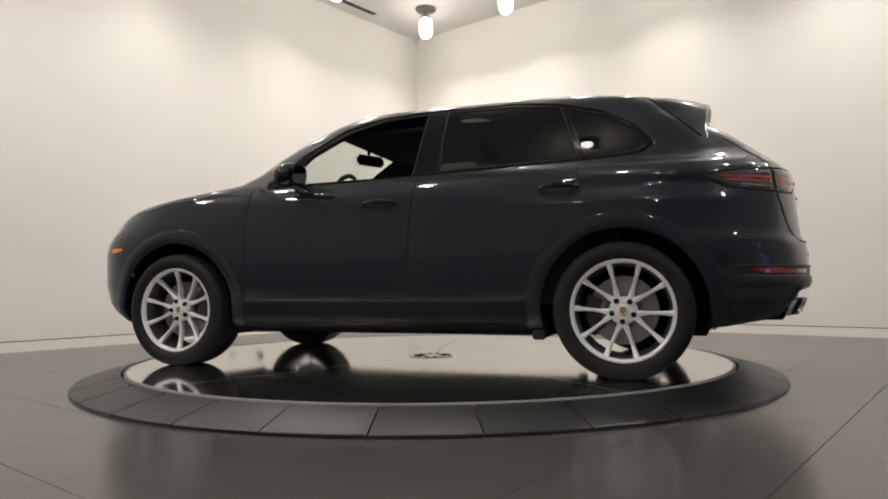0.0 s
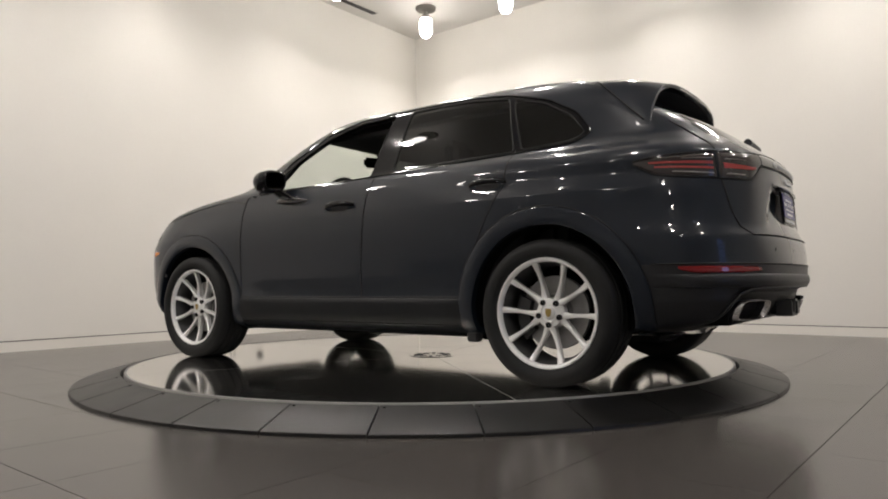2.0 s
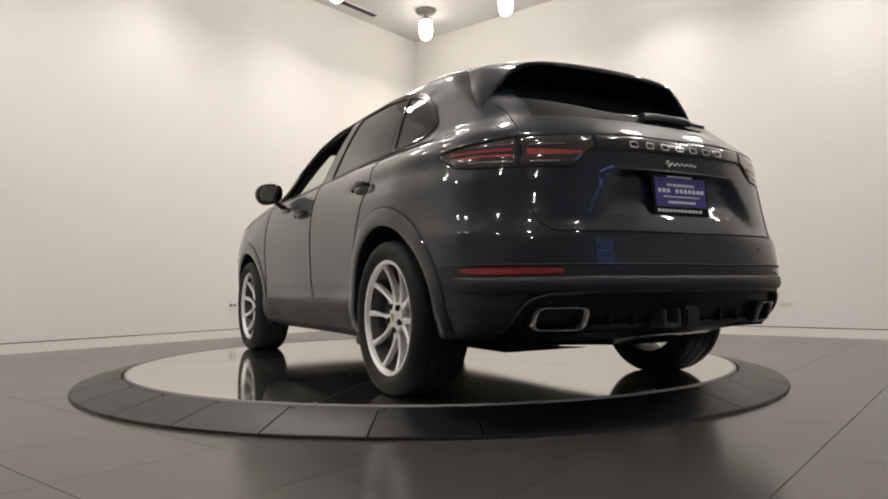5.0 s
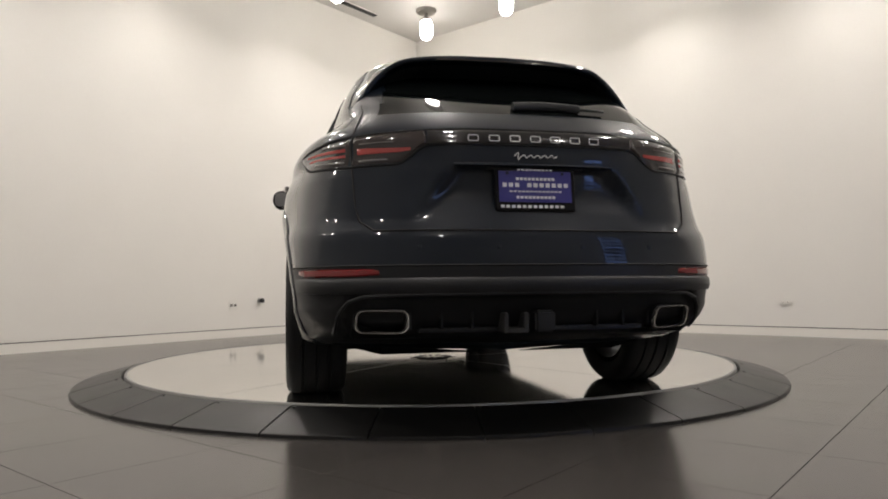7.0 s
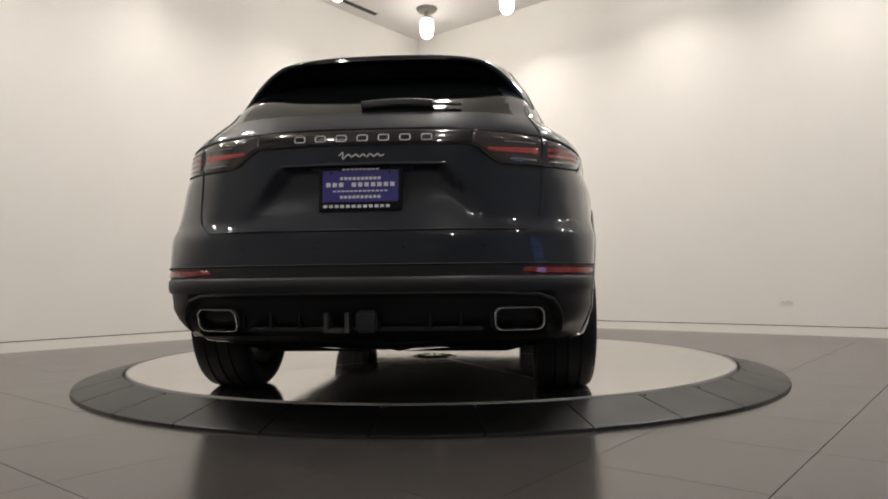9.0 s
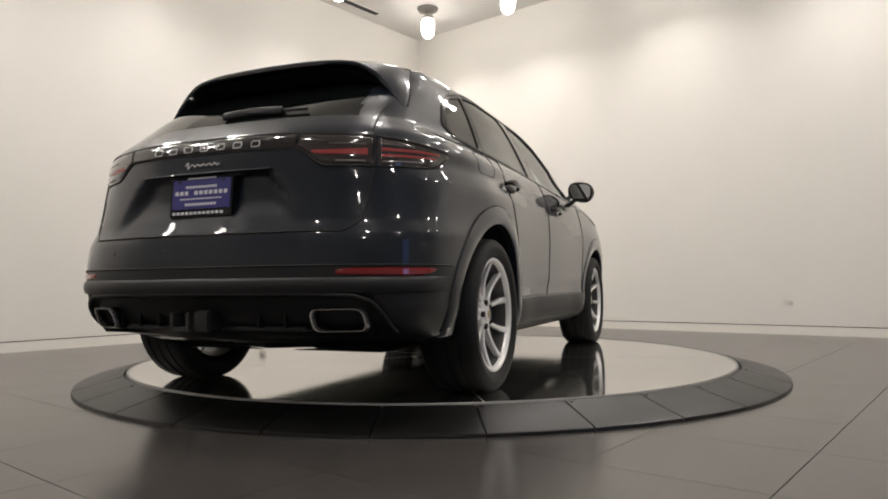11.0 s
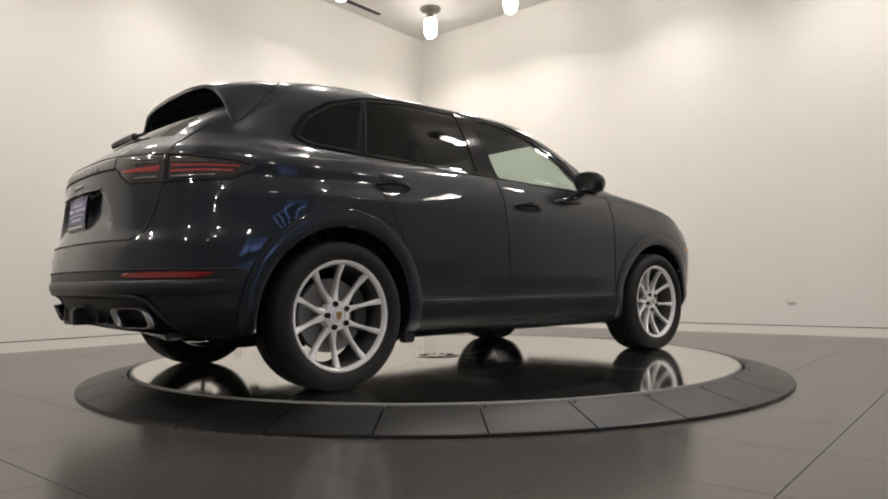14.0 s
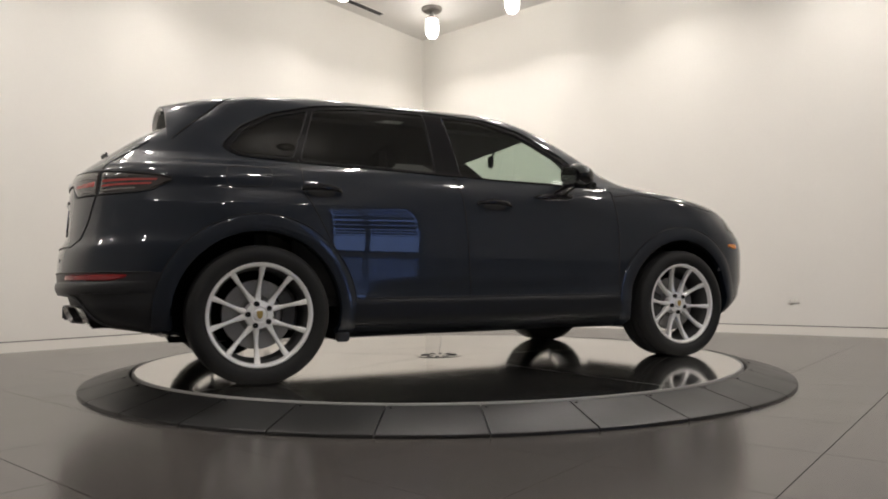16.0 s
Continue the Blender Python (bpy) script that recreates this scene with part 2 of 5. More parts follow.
room_box("ceiling", [(-0.2, ROOM + 0.2, -0.2, ROOM + 0.2, HIGH, HIGH + 0.2)], CEILING_PAINT, "flat light grey painted ceiling", "ceiling")


def build_window():
    win = thing("window_1", "tall daylit window with blue sky and blinds", "window", kind="structure", at=ROOM_POSE)
    u = ROOM + 0.06
    part("window_frame", cubes((u, u + 0.08, WV0, WV0 + 0.06, 0.10, WH), (u, u + 0.08, WV1 - 0.06, WV1, 0.10, WH), (u, u + 0.08, WV0 + 0.06, WV1 - 0.06, 0.10, 0.16),
                               (u, u + 0.08, WV0 + 0.06, WV1 - 0.06, WH - 0.06, WH)), FRAME, win, smooth=False)
    for z in (1.0, 1.9, 2.9):
        part("transom", cubes((u, u + 0.07, WV0 + 0.06, WV1 - 0.06, z, z + 0.05)), FRAME, win, smooth=False)
    part("mullion", cubes((u - 0.003, u + 0.073, (WV0 + WV1) / 2 - 0.025, (WV0 + WV1) / 2 + 0.025, 0.16, WH - 0.06)), FRAME, win, smooth=False)
    me = finish("blind_slat", cubes((-0.10, 0.10, WV0 + 0.08, WV1 - 0.08, -0.004, 0.004)), BLIND, smooth=False)
    for k in range(9):
        shared("blind_slat", me, win, pose(u + 0.17, 0, 1.30 + 0.27 * k, 0, 58, 0))
    back = cubes((ROOM + 1.6, ROOM + 1.65, WV0 - 3, WV1 + 3, -0.5, 6))
    bmesh.ops.transform(back, matrix=ROOM_POSE, verts=back.verts[:])
    tagged(new("backdrop", finish("backdrop", back, DAYLIGHT, smooth=False)), "plain blue daylight outside the window", "sky", kind="structure")


build_window()


def build_ceiling_lamps():
    """Bulkhead lamps in a grid: a round plate, a short neck and a lit glass jar."""
    first = thing("ceiling_lamp", "round ceiling lamp with a lit glass jar", "ceiling lamp", "ceiling lamps", at=pose(0, 0, HIGH))
    bm = revolve([(0.001, 0.0), (0.15, 0.0), (0.15, -0.02), (0.13, -0.045), (0.05, -0.05), (0.001, -0.05)], 32, "z")
    part("ceiling_plate", bm, LAMP_METAL, first)
    part("neck", revolve([(0.028, -0.05), (0.028, -0.11), (0.06, -0.12), (0.085, -0.14), (0.085, -0.165), (0.06, -0.17), (0.001, -0.17)], 24, "z"), LAMP_METAL, first)
    jar = part("glass_jar", revolve([(0.070, -0.17), (0.092, -0.19), (0.096, -0.30), (0.090, -0.37), (0.072, -0.415), (0.04, -0.44), (0.001, -0.448)], 24, "z"), BULB, first)
    p0 = Vector((-0.048, 4.78, 0))
    k = 0
    for i in range(0, 6):
        for j in range(0, 6):
            if i > 1 and j > 1 and (i + j) % 2:
                continue
            p = p0 + (1.40 * i + (0.5 if i > 1 else 0) * (i - 1)) * ALONG_R + (1.74 * j + (0.25 if j > 1 else 0) * (j - 1)) * ALONG_L
            m = pose(p.x, p.y, HIGH)
            if k == 0:
                first.matrix_basis = m
            else:
                copy_thing(first, m)
            lamp = bpy.data.lights.new("lamp_light", "AREA")
            lamp.energy, lamp.color, lamp.shape, lamp.size = LAMP_WATTS, LAMP_COLOUR, "DISK", 0.17
            lamp.spread = radians(148)
            lo = new("lamp_light", lamp)
            lo.location = (p.x, p.y, HIGH - 0.47)
            k += 1


build_ceiling_lamps()


def build_vent():
    bm = bmesh.new()
    box(bm, -0.05, 0.05, 0, 1.9, -0.006, 0.01)
    v = new("ceiling_vent", finish("ceiling_vent", bm, VENT, smooth=False))
    v.matrix_basis = Matrix.Translation((-0.80, 4.98, HIGH)) @ pose(0, 0, 0, 0, 0, 140)
    tagged(v, "long black slot vent let into the ceiling", "ceiling vent", kind="structure")
    lip = cubes((-0.062, -0.05, 0, 1.9, -0.010, 0.004), (0.05, 0.062, 0, 1.9, -0.010, 0.004))
    part("vent_rim", lip, CEILING_PAINT, v, smooth=False)


build_vent()


def build_outlet(name, u, v, z, wide, side, label):
    """A wall plate with two sockets, laid sideways."""
    m = ROOM_POSE @ (pose(u, 0, z) if side == "r" else pose(0, v, z, 0, 0, 90))
    ob = thing(name, label, "wall outlet", at=m)
    s = 1 if side == "r" else -1
    w, h = (0.118, 0.072) if wide else (0.12, 0.118)
    part("cover_plate", cubes((-w / 2, w / 2, min(0, s * 0.008), max(0, s * 0.008), -h / 2, h / 2), bevel=0.003), OUTLET, ob)
    for dx in (-0.026, 0.026):
        part("socket", cubes((dx - 0.017, dx + 0.017, min(s * 0.006, s * 0.011), max(s * 0.006, s * 0.011), -0.014, 0.014), bevel=0.002), GROOVE if not wide else SKIRTING, ob)
        part("slot", cubes((dx - 0.008, dx + 0.008, min(s * 0.010, s * 0.012), max(s * 0.010, s * 0.012), -0.007, -0.002)), GROOVE, ob, smooth=False)


build_outlet("wall_outlet", 5.457, 0, 0.385, True, "r", "white double outlet set sideways low on the wall")
build_outlet("wall_outlet", 0, 3.476, 0.395, False, "l", "white square outlet cover low on the wall")


def build_valve():
    v = thing("wall_valve", "small dark metal hose valve on the wall", "valve", at=ROOM_POSE @ pose(0, 3.09, 0.445))
    part("rosette", revolve([(0.001, 0.0), (0.03, 0.0), (0.028, 0.01), (0.001, 0.012)], 20, "y"), TRIM_METAL, v, at=pose(0, 0, 0, 0, 0, -90))
    part("valve_body", tube([[(0.0, 0, 0), (0.05, 0, 0), (0.07, 0, -0.02)]], 0.014, 8), BOLT, v)
    part("valve_knob", revolve([(0.001, 0.05), (0.03, 0.052), (0.03, 0.068), (0.001, 0.07)], 16, "y"), BOLT, v, at=pose(0, 0, 0.0, 0, 0, -90))


build_valve()

# ---- the turntable ----
DECK_Z, DECK_R, RING_R = 0.085, 2.047, 2.338


def build_ring():
    ring = thing("turntable_ramp", "black rubber ramp ring round the turntable", "turntable ramp")
    part("ring_base", revolve([(DECK_R + 0.022, 0.0), (DECK_R + 0.022, 0.060), (RING_R - 0.02, 0.004), (RING_R - 0.02, 0.0)], 128, "z"), DARK_GAP, ring)
    bm = bmesh.new()
    half, n = 11.25 / 2 - 0.09, 6
    prof = [(DECK_R + 0.016, 0.055), (DECK_R + 0.016, 0.078), (DECK_R + 0.022, 0.083), (RING_R - 0.012, 0.019), (RING_R - 0.003, 0.014), (RING_R, 0.006), (RING_R, 0.0)]
    rows = []
    for k in range(n + 1):
        a = radians(-half + 2 * half * k / n)
        rows.append([(r * math.cos(a), r * math.sin(a), z) for r, z in prof])
    bm = surface(rows)
    bm.verts.ensure_lookup_table()
    m = len(prof)
    bm.faces.new([bm.verts[i] for i in range(m)])
    bm.faces.new([bm.verts[n * m + i] for i in range(m)][::-1])
    bmesh.ops.recalc_face_normals(bm, faces=bm.faces[:])
    me = finish("ramp_segment", bm, RUBBER)
    bolt = finish("bolt_head", revolve([(0.008, 0.0), (0.0075, 0.003), (0.004, 0.0035), (0.003, 0.001), (0.0005, 0.001)], 10, "z"), BOLT)
    for k in range(32):
        seg = shared("ramp_segment", me, ring, pose(0, 0, 0, 0, 0, -85.1 + 11.25 * (k + 0.5)))
        a = radians(half - 0.55)
        shared("bolt_head", bolt, seg, pose((DECK_R + 0.045) * math.cos(-a), (DECK_R + 0.045) * math.sin(-a), 0.0775, 0, 13, 0))


build_ring()


def build_deck():
    """The turning deck: five polished sectors, thin joints, a bright rim and a small round plate in the middle."""
    deck = thing("turntable_deck", "polished reflective metal turntable deck with thin joints", "turntable")
    part("under_deck", revolve([(0.16, 0.0), (DECK_R - 0.03, 0.0), (DECK_R - 0.03, DECK_Z - 0.003), (0.16, DECK_Z - 0.003)], 128, "z"), DECK_SEAM, deck)
    half, n = 36.0, 24
    rows = []
    for k in range(n + 1):
        a = radians(-half + 2 * half * k / n)
        row = []
        for r, z in ((0.17, DECK_Z - 0.01), (0.17, DECK_Z), (0.7, DECK_Z), (1.3, DECK_Z), (DECK_R - 0.014, DECK_Z), (DECK_R - 0.014, DECK_Z - 0.01)):
            p = Vector((r * math.cos(a), r * math.sin(a), z))
            # the joint is equally wide all along
            if k == 0:
                p += 0.003 * Vector((math.sin(radians(half)), math.cos(radians(half)), 0))
            if k == n:
                p -= 0.003 * Vector((-math.sin(radians(half)), math.cos(radians(half)), 0))
            row.append(p)
        rows.append(row)
    bm = surface(rows)
    bmesh.ops.recalc_face_normals(bm, faces=bm.faces[:])
    me = finish("deck_panel", bm, DECK, smooth=False)
    for k in range(5):
        shared("deck_panel", me, deck, pose(0, 0, 0, 0, 0, 65 + 36 + 72 * k))
    part("rim_trim", revolve([(DECK_R - 0.014, DECK_Z - 0.02), (DECK_R - 0.014, DECK_Z + 0.003), (DECK_R - 0.004, DECK_Z + 0.003), (DECK_R, DECK_Z - 0.003), (DECK_R, 0.0)], 128, "z"), TRIM_METAL, deck)
    part("edge_gap", revolve([(DECK_R + 0.001, 0.05), (DECK_R + 0.015, 0.05)], 128, "z"), DARK_GAP, deck)
    hub = part("centre_plate", revolve([(0.168, DECK_Z - 0.004), (0.166, DECK_Z + 0.003), (0.15, DECK_Z + 0.004), (0.001, DECK_Z + 0.004)], 48, "z"), DECK, deck)
    for k in range(12):
        a = 2 * math.pi * k / 12
        part("plate_mark", cubes((0.075, 0.135, -0.011, 0.011, DECK_Z + 0.004, DECK_Z + 0.006)), BOLT, hub, smooth=False, at=pose(0, 0, 0, 0, 0, 30 * k))
    return deck


deck = build_deck()

# ---- the car: x forwards, y to its left, z up from the deck ----
def curve(*pairs):
    """Monotone smooth curve through (x, y) pairs."""
    xs, ys = np.array([p[0] for p in pairs], float), np.array([p[1] for p in pairs], float)
    h, s = np.diff(xs), np.diff(ys) / np.diff(xs)
    m = np.zeros(len(xs))
    m[0], m[-1] = s[0], s[-1]
    for i in range(1, len(xs) - 1):
        if s[i - 1] * s[i] > 0:
            w1, w2 = 2 * h[i] + h[i - 1], h[i] + 2 * h[i - 1]
            m[i] = (w1 + w2) / (w1 / s[i - 1] + w2 / s[i])

    def f(x):
        x = min(max(x, xs[0]), xs[-1])
        i = min(int(np.searchsorted(xs, x, side="right")) - 1, len(xs) - 2)
        u = (x - xs[i]) / h[i]
        return float((2 * u**3 - 3 * u**2 + 1) * ys[i] + (u**3 - 2 * u**2 + u) * h[i] * m[i] + (3 * u**2 - 2 * u**3) * ys[i + 1] + (u**3 - u**2) * h[i] * m[i + 1])
    return f


def step(x, a, b):
    t = min(max((x - a) / (b - a), 0.0), 1.0)
    return t * t * (3 - 2 * t)


def hill(x, c, w):
    return math.exp(-((x - c) / w) ** 2)


REAR = curve((0.22, -1.80), (0.25, -1.92), (0.28, -2.12), (0.31, -2.29), (0.34, -2.36), (0.40, -2.41), (0.47, -2.435), (0.53, -2.452), (0.60, -2.456), (0.70, -2.450), (0.735, -2.442),
             (0.75, -2.432), (0.80, -2.424), (0.90, -2.413), (1.00, -2.407), (1.07, -2.400), (1.105, -2.392), (1.128, -2.382), (1.142, -2.369), (1.16, -2.349), (1.18, -2.325), (1.20, -2.300), (1.228, -2.263), (1.26, -2.219), (1.30, -2.161), (1.34, -2.099), (1.38, -2.032), (1.436, -1.930),
             (1.50, -1.81), (1.56, -1.745), (1.60, -1.68), (1.63, -1.58), (1.655, -1.38), (1.68, -1.12), (1.695, -0.90), (1.705, -0.66), (1.71, -0.50))
FRONT = curve((0.22, 2.02), (0.27, 2.16), (0.34, 2.29), (0.43, 2.37), (0.55, 2.41), (0.72, 2.40), (0.81, 2.375), (0.90, 2.30), (0.97, 2.22), (1.04, 2.09), (1.09, 1.91), (1.13, 1.68), (1.165, 1.40),
              (1.19, 1.25), (1.23, 1.15), (1.36, 0.97), (1.52, 0.71), (1.60, 0.55), (1.65, 0.41), (1.68, 0.26), (1.695, 0.09), (1.705, -0.10), (1.71, -0.26))
WIDE = curve((0.22, 0.80), (0.245, 0.875), (0.28, 0.925), (0.36, 0.945), (0.425, 0.948), (0.445, 0.942), (0.50, 0.938), (0.58, 0.942), (0.70, 0.951), (0.82, 0.957), (0.92, 0.955), (1.0, 0.947), (1.06, 0.936),
             (1.12, 0.918), (1.165, 0.896), (1.20, 0.868), (1.25, 0.843), (1.40, 0.772), (1.50, 0.718), (1.58, 0.667), (1.62, 0.628), (1.655, 0.570), (1.68, 0.49), (1.695, 0.41), (1.705, 0.29), (1.71, 0.14))
LEN_R = curve((0.22, 0.30), (0.40, 0.42), (0.55, 0.50), (0.80, 0.58), (1.10, 0.60), (1.25, 0.50), (1.45, 0.40), (1.58, 0.34), (1.71, 0.40))
LEN_F = curve((0.22, 0.55), (0.60, 0.62), (0.90, 0.62), (1.10, 0.50), (1.20, 0.42), (1.40, 0.38), (1.70, 0.40))
POW_R = curve((0.22, 2.6), (0.55, 2.7), (0.80, 2.6), (1.05, 2.5), (1.25, 3.1), (1.40, 3.9), (1.58, 4.0), (1.71, 2.4))
POW_F = curve((0.22, 2.4), (0.90, 2.6), (1.15, 3.2), (1.30, 2.8), (1.70, 2.3))
TUCK = curve((0.22, 0.13), (0.28, 0.095), (0.34, 0.060), (0.40, 0.032), (0.46, 0.014), (0.54, 0.004), (0.60, 0.0))
NARROW = curve((0.22, 0.0), (0.725, 0.0), (0.745, 0.004), (0.78, 0.016), (0.85, 0.029), (0.93, 0.035), (1.03, 0.040), (1.10, 0.024), (1.16, 0.014), (1.21, 0.025), (1.25, 0.036), (1.38, 0.034), (1.46, 0.016),
               (1.55, 0.0), (1.71, 0.0))
HUB_X, HUB_Z, ARCH = 1.4475, 0.368, 0.452


def half_width(x, z):
    w = WIDE(z)
    w += 0.038 * hill(x, -1.48, 0.62) * step(z, 0.30, 0.55) * (1 - step(z, 0.93, 1.12))
    w += 0.022 * hill(x, 1.45, 0.50) * step(z, 0.30, 0.55) * (1 - step(z, 0.85, 1.05))
    # shoulder under the rear side glass
    w += 0.026 * step(z, 1.02, 1.12) * (1 - step(z, 1.15, 1.215)) * step(-x, 0.55, 1.45) * (1 - step(-x, 1.72, 2.1))
    # the cabin draws in towards the tail, the shoulders stay
    w *= 1 - 0.085 * step(z, 1.08, 1.28) * step(-x, 0.75, 2.0)
    w *= 1 - 0.025 * step(z, 1.20, 1.30) * step(x, 0.25, 0.95)
    w *= 1 - 0.020 * step(-x, 1.55, 2.1) * (1 - step(z, 1.1, 1.25))
    w -= step(-x, 1.80, 2.15) * TUCK(z) + step(-x, 1.50, 2.0) * NARROW(z)
    # hollow along the doors above the sill
    w -= 0.021 * min(max((0.548 - z) / 0.102, 0.0), 1.0) * step(x, -1.0, -0.5) * (1 - step(x, 0.5, 0.95))
    return w


def ends(z):
    xr, xf = REAR(z), FRONT(z)
    return xr, xf, min(LEN_R(z), 0.46 * (xf - xr)), min(LEN_F(z), 0.46 * (xf - xr))


def side_y(x, z):
    """Half width of the skin at x, z."""
    xr, xf, lr, lf = ends(z)
    e = 1.0
    if x < xr + lr:
        q = max((x - xr) / lr, 0.0)
        e *= (1 - (1 - q) ** POW_R(z)) ** (1 / POW_R(z))
    if x > xf - lf:
        q = max((xf - x) / lf, 0.0)
        e *= (1 - (1 - q) ** POW_F(z)) ** (1 / POW_F(z))
    return half_width(x, z) * e


def dent(y, z):
    """How far the tail is pressed in: the number plate's hollow and the dark lower apron."""
    y = abs(y)
    hollow = 0.040 * step(0.990 - z, 0.0, 0.016) * step(0.325 + (0.985 - z) * 0.85 - y, 0.0, 0.05) * step(z, 0.745, 0.90)
    apron = 0.036 * step(0.490 - max(y - 0.66, 0) ** 2 * 5.5 - z, 0.0, 0.014) * step(0.775 - y, 0.0, 0.03)
    return hollow + apron


def around(c, z, side=1):
    """A point of the skin: c from 0 (middle of the tail) to 1 (end of the corner), then metres along the flank."""
    xr, xf, lr, lf = ends(z)
    if c <= 1:
        n = POW_R(z)
        x = xr + lr * (1 - max(math.cos(c * math.pi / 2), 0) ** (2 / n))
        y = half_width(x, z) * math.sin(c * math.pi / 2) ** (2 / n)
        return Vector((x + dent(y, z), side * y, z))
    x = xr + lr + (c - 1)
    return Vector((x, side * side_y(x, z), z))


def normal_at(c, z, side=1):
    d = 0.004
    a = around(c + d, z, side) - around(max(c - d, 0), z, side)
    b = around(c, z + d, side) - around(c, z - d, side)
    n = a.cross(b).normalized()
    mid = around(c, z, side)
    return n if n.dot(Vector((mid.x * 0.35, mid.y, 0.05))) > 0 or n.dot(Vector((-1, 0, 0))) > 0.5 else -n


def flank(x, z, side=1, out=0.0):
    """A point on the side of the car, moved out by some metres."""
    y = side_y(x, z)
    d = 0.006
    fx = (side_y(x + d, z) - side_y(x - d, z)) / (2 * d)
    fz = (side_y(x, z + d) - side_y(x, z - d)) / (2 * d)
    n = Vector((-fx, 1, -fz)).normalized()
    p = Vector((x, y, z)) + out * n
    return Vector((p.x, side * p.y, p.z))


def tail(y, z, out=0.0):
    """A point on the tail at y, z, moved out backwards."""
    n, r = POW_R(z), 0
    xr, xf, lr, lf = ends(z)
    x = xr
    for _ in range(4):
        r = min(abs(y) / half_width(x, z), 0.9995)
        x = xr + lr * (1 - (1 - r**n) ** (1 / n))
    return Vector((x + dent(y, z) - out, y, z))


def along_y(y, z):
    """c of the corner at which the skin has this half width."""
    lo, hi = 0.0, 1.0
    for _ in range(30):
        mid = (lo + hi) / 2
        if around(mid, z).y < y:
            lo = mid
        else:
            hi = mid
    return lo


def along_x(x, z):
    xr, xf, lr, lf = ends(z)
    if x > xr + lr:
        return 1 + x - xr - lr
    lo, hi = 0.0, 1.0
    for _ in range(30):
        mid = (lo + hi) / 2
        if around(mid, z).x < x:
            lo = mid
        else:
            hi = mid
    return lo


def refine(poly, size=0.02):
    out = []
    for (a, b), (c, d) in zip(poly, poly[1:] + poly[:1]):
        n = max(int(math.hypot(c - a, d - b) / size), 1)
        out += [(a + (c - a) * k / n, b + (d - b) * k / n) for k in range(n)]
    return out


def stretch(poly, size=0.02):
    """Points along an open line."""
    out = []
    for (a, b), (c, d) in zip(poly, poly[1:]):
        n = max(int(math.hypot(c - a, d - b) / size), 1)
        out += [(a + (c - a) * k / n, b + (d - b) * k / n) for k in range(n)]
    return out + [poly[-1]]


def smooth_poly(poly, r=0.03):
    """Rounds the corners of a closed outline."""
    pts = refine(poly, 0.01)
    n, k = len(pts), max(int(r / 0.01), 1)
    return [(sum(pts[(i + j) % n][0] for j in range(-k, k + 1)) / (2 * k + 1), sum(pts[(i + j) % n][1] for j in range(-k, k + 1)) / (2 * k + 1)) for i in range(n)]


def inside(poly, xs, zs):
    res = np.zeros(len(xs), bool)
    for (a, b), (c, d) in zip(poly, poly[1:] + poly[:1]):
        if b == d:
            continue
        hit = ((b > zs) != (d > zs)) & (xs < (c - a) * (zs - b) / (d - b) + a)
        res ^= hit
    return res


FRONT_WINDOW = smooth_poly([(0.685, 1.164), (0.52, 1.365), (0.27, 1.512), (0.02, 1.586), (-0.262, 1.603), (-0.228, 1.174)], 0.02)
REAR_WINDOW = smooth_poly([(-0.388, 1.606), (-0.394, 1.196), (-1.212, 1.222), (-1.100, 1.566), (-0.80, 1.601)], 0.02)
QUARTER_WINDOW = smooth_poly([(-1.130, 1.556), (-1.252, 1.228), (-1.53, 1.250), (-1.598, 1.288), (-1.50, 1.402), (-1.33, 1.500)], 0.02)
WINDOW_BAND = smooth_poly([(0.78, 1.146), (0.58, 1.366), (0.30, 1.530), (0.04, 1.606), (-0.40, 1.624), (-0.82, 1.618), (-1.09, 1.588), (-1.35, 1.514), (-1.53, 1.412), (-1.632, 1.288), (-1.55, 1.234),
                           (-1.20, 1.206), (-0.35, 1.178)], 0.02)
FRONT_DOOR = [(0.88, 1.14), (0.90, 1.0), (0.92, 0.445), (-0.19, 0.445), (-0.245, 1.03), (-0.275, 1.172)]
REAR_DOOR = [(-0.275, 1.172), (-0.245, 1.03), (-0.19, 0.445), (-0.93, 0.445), (-1.0, 0.63), (-1.12, 0.86), (-1.215, 1.03), (-1.225, 1.225)]


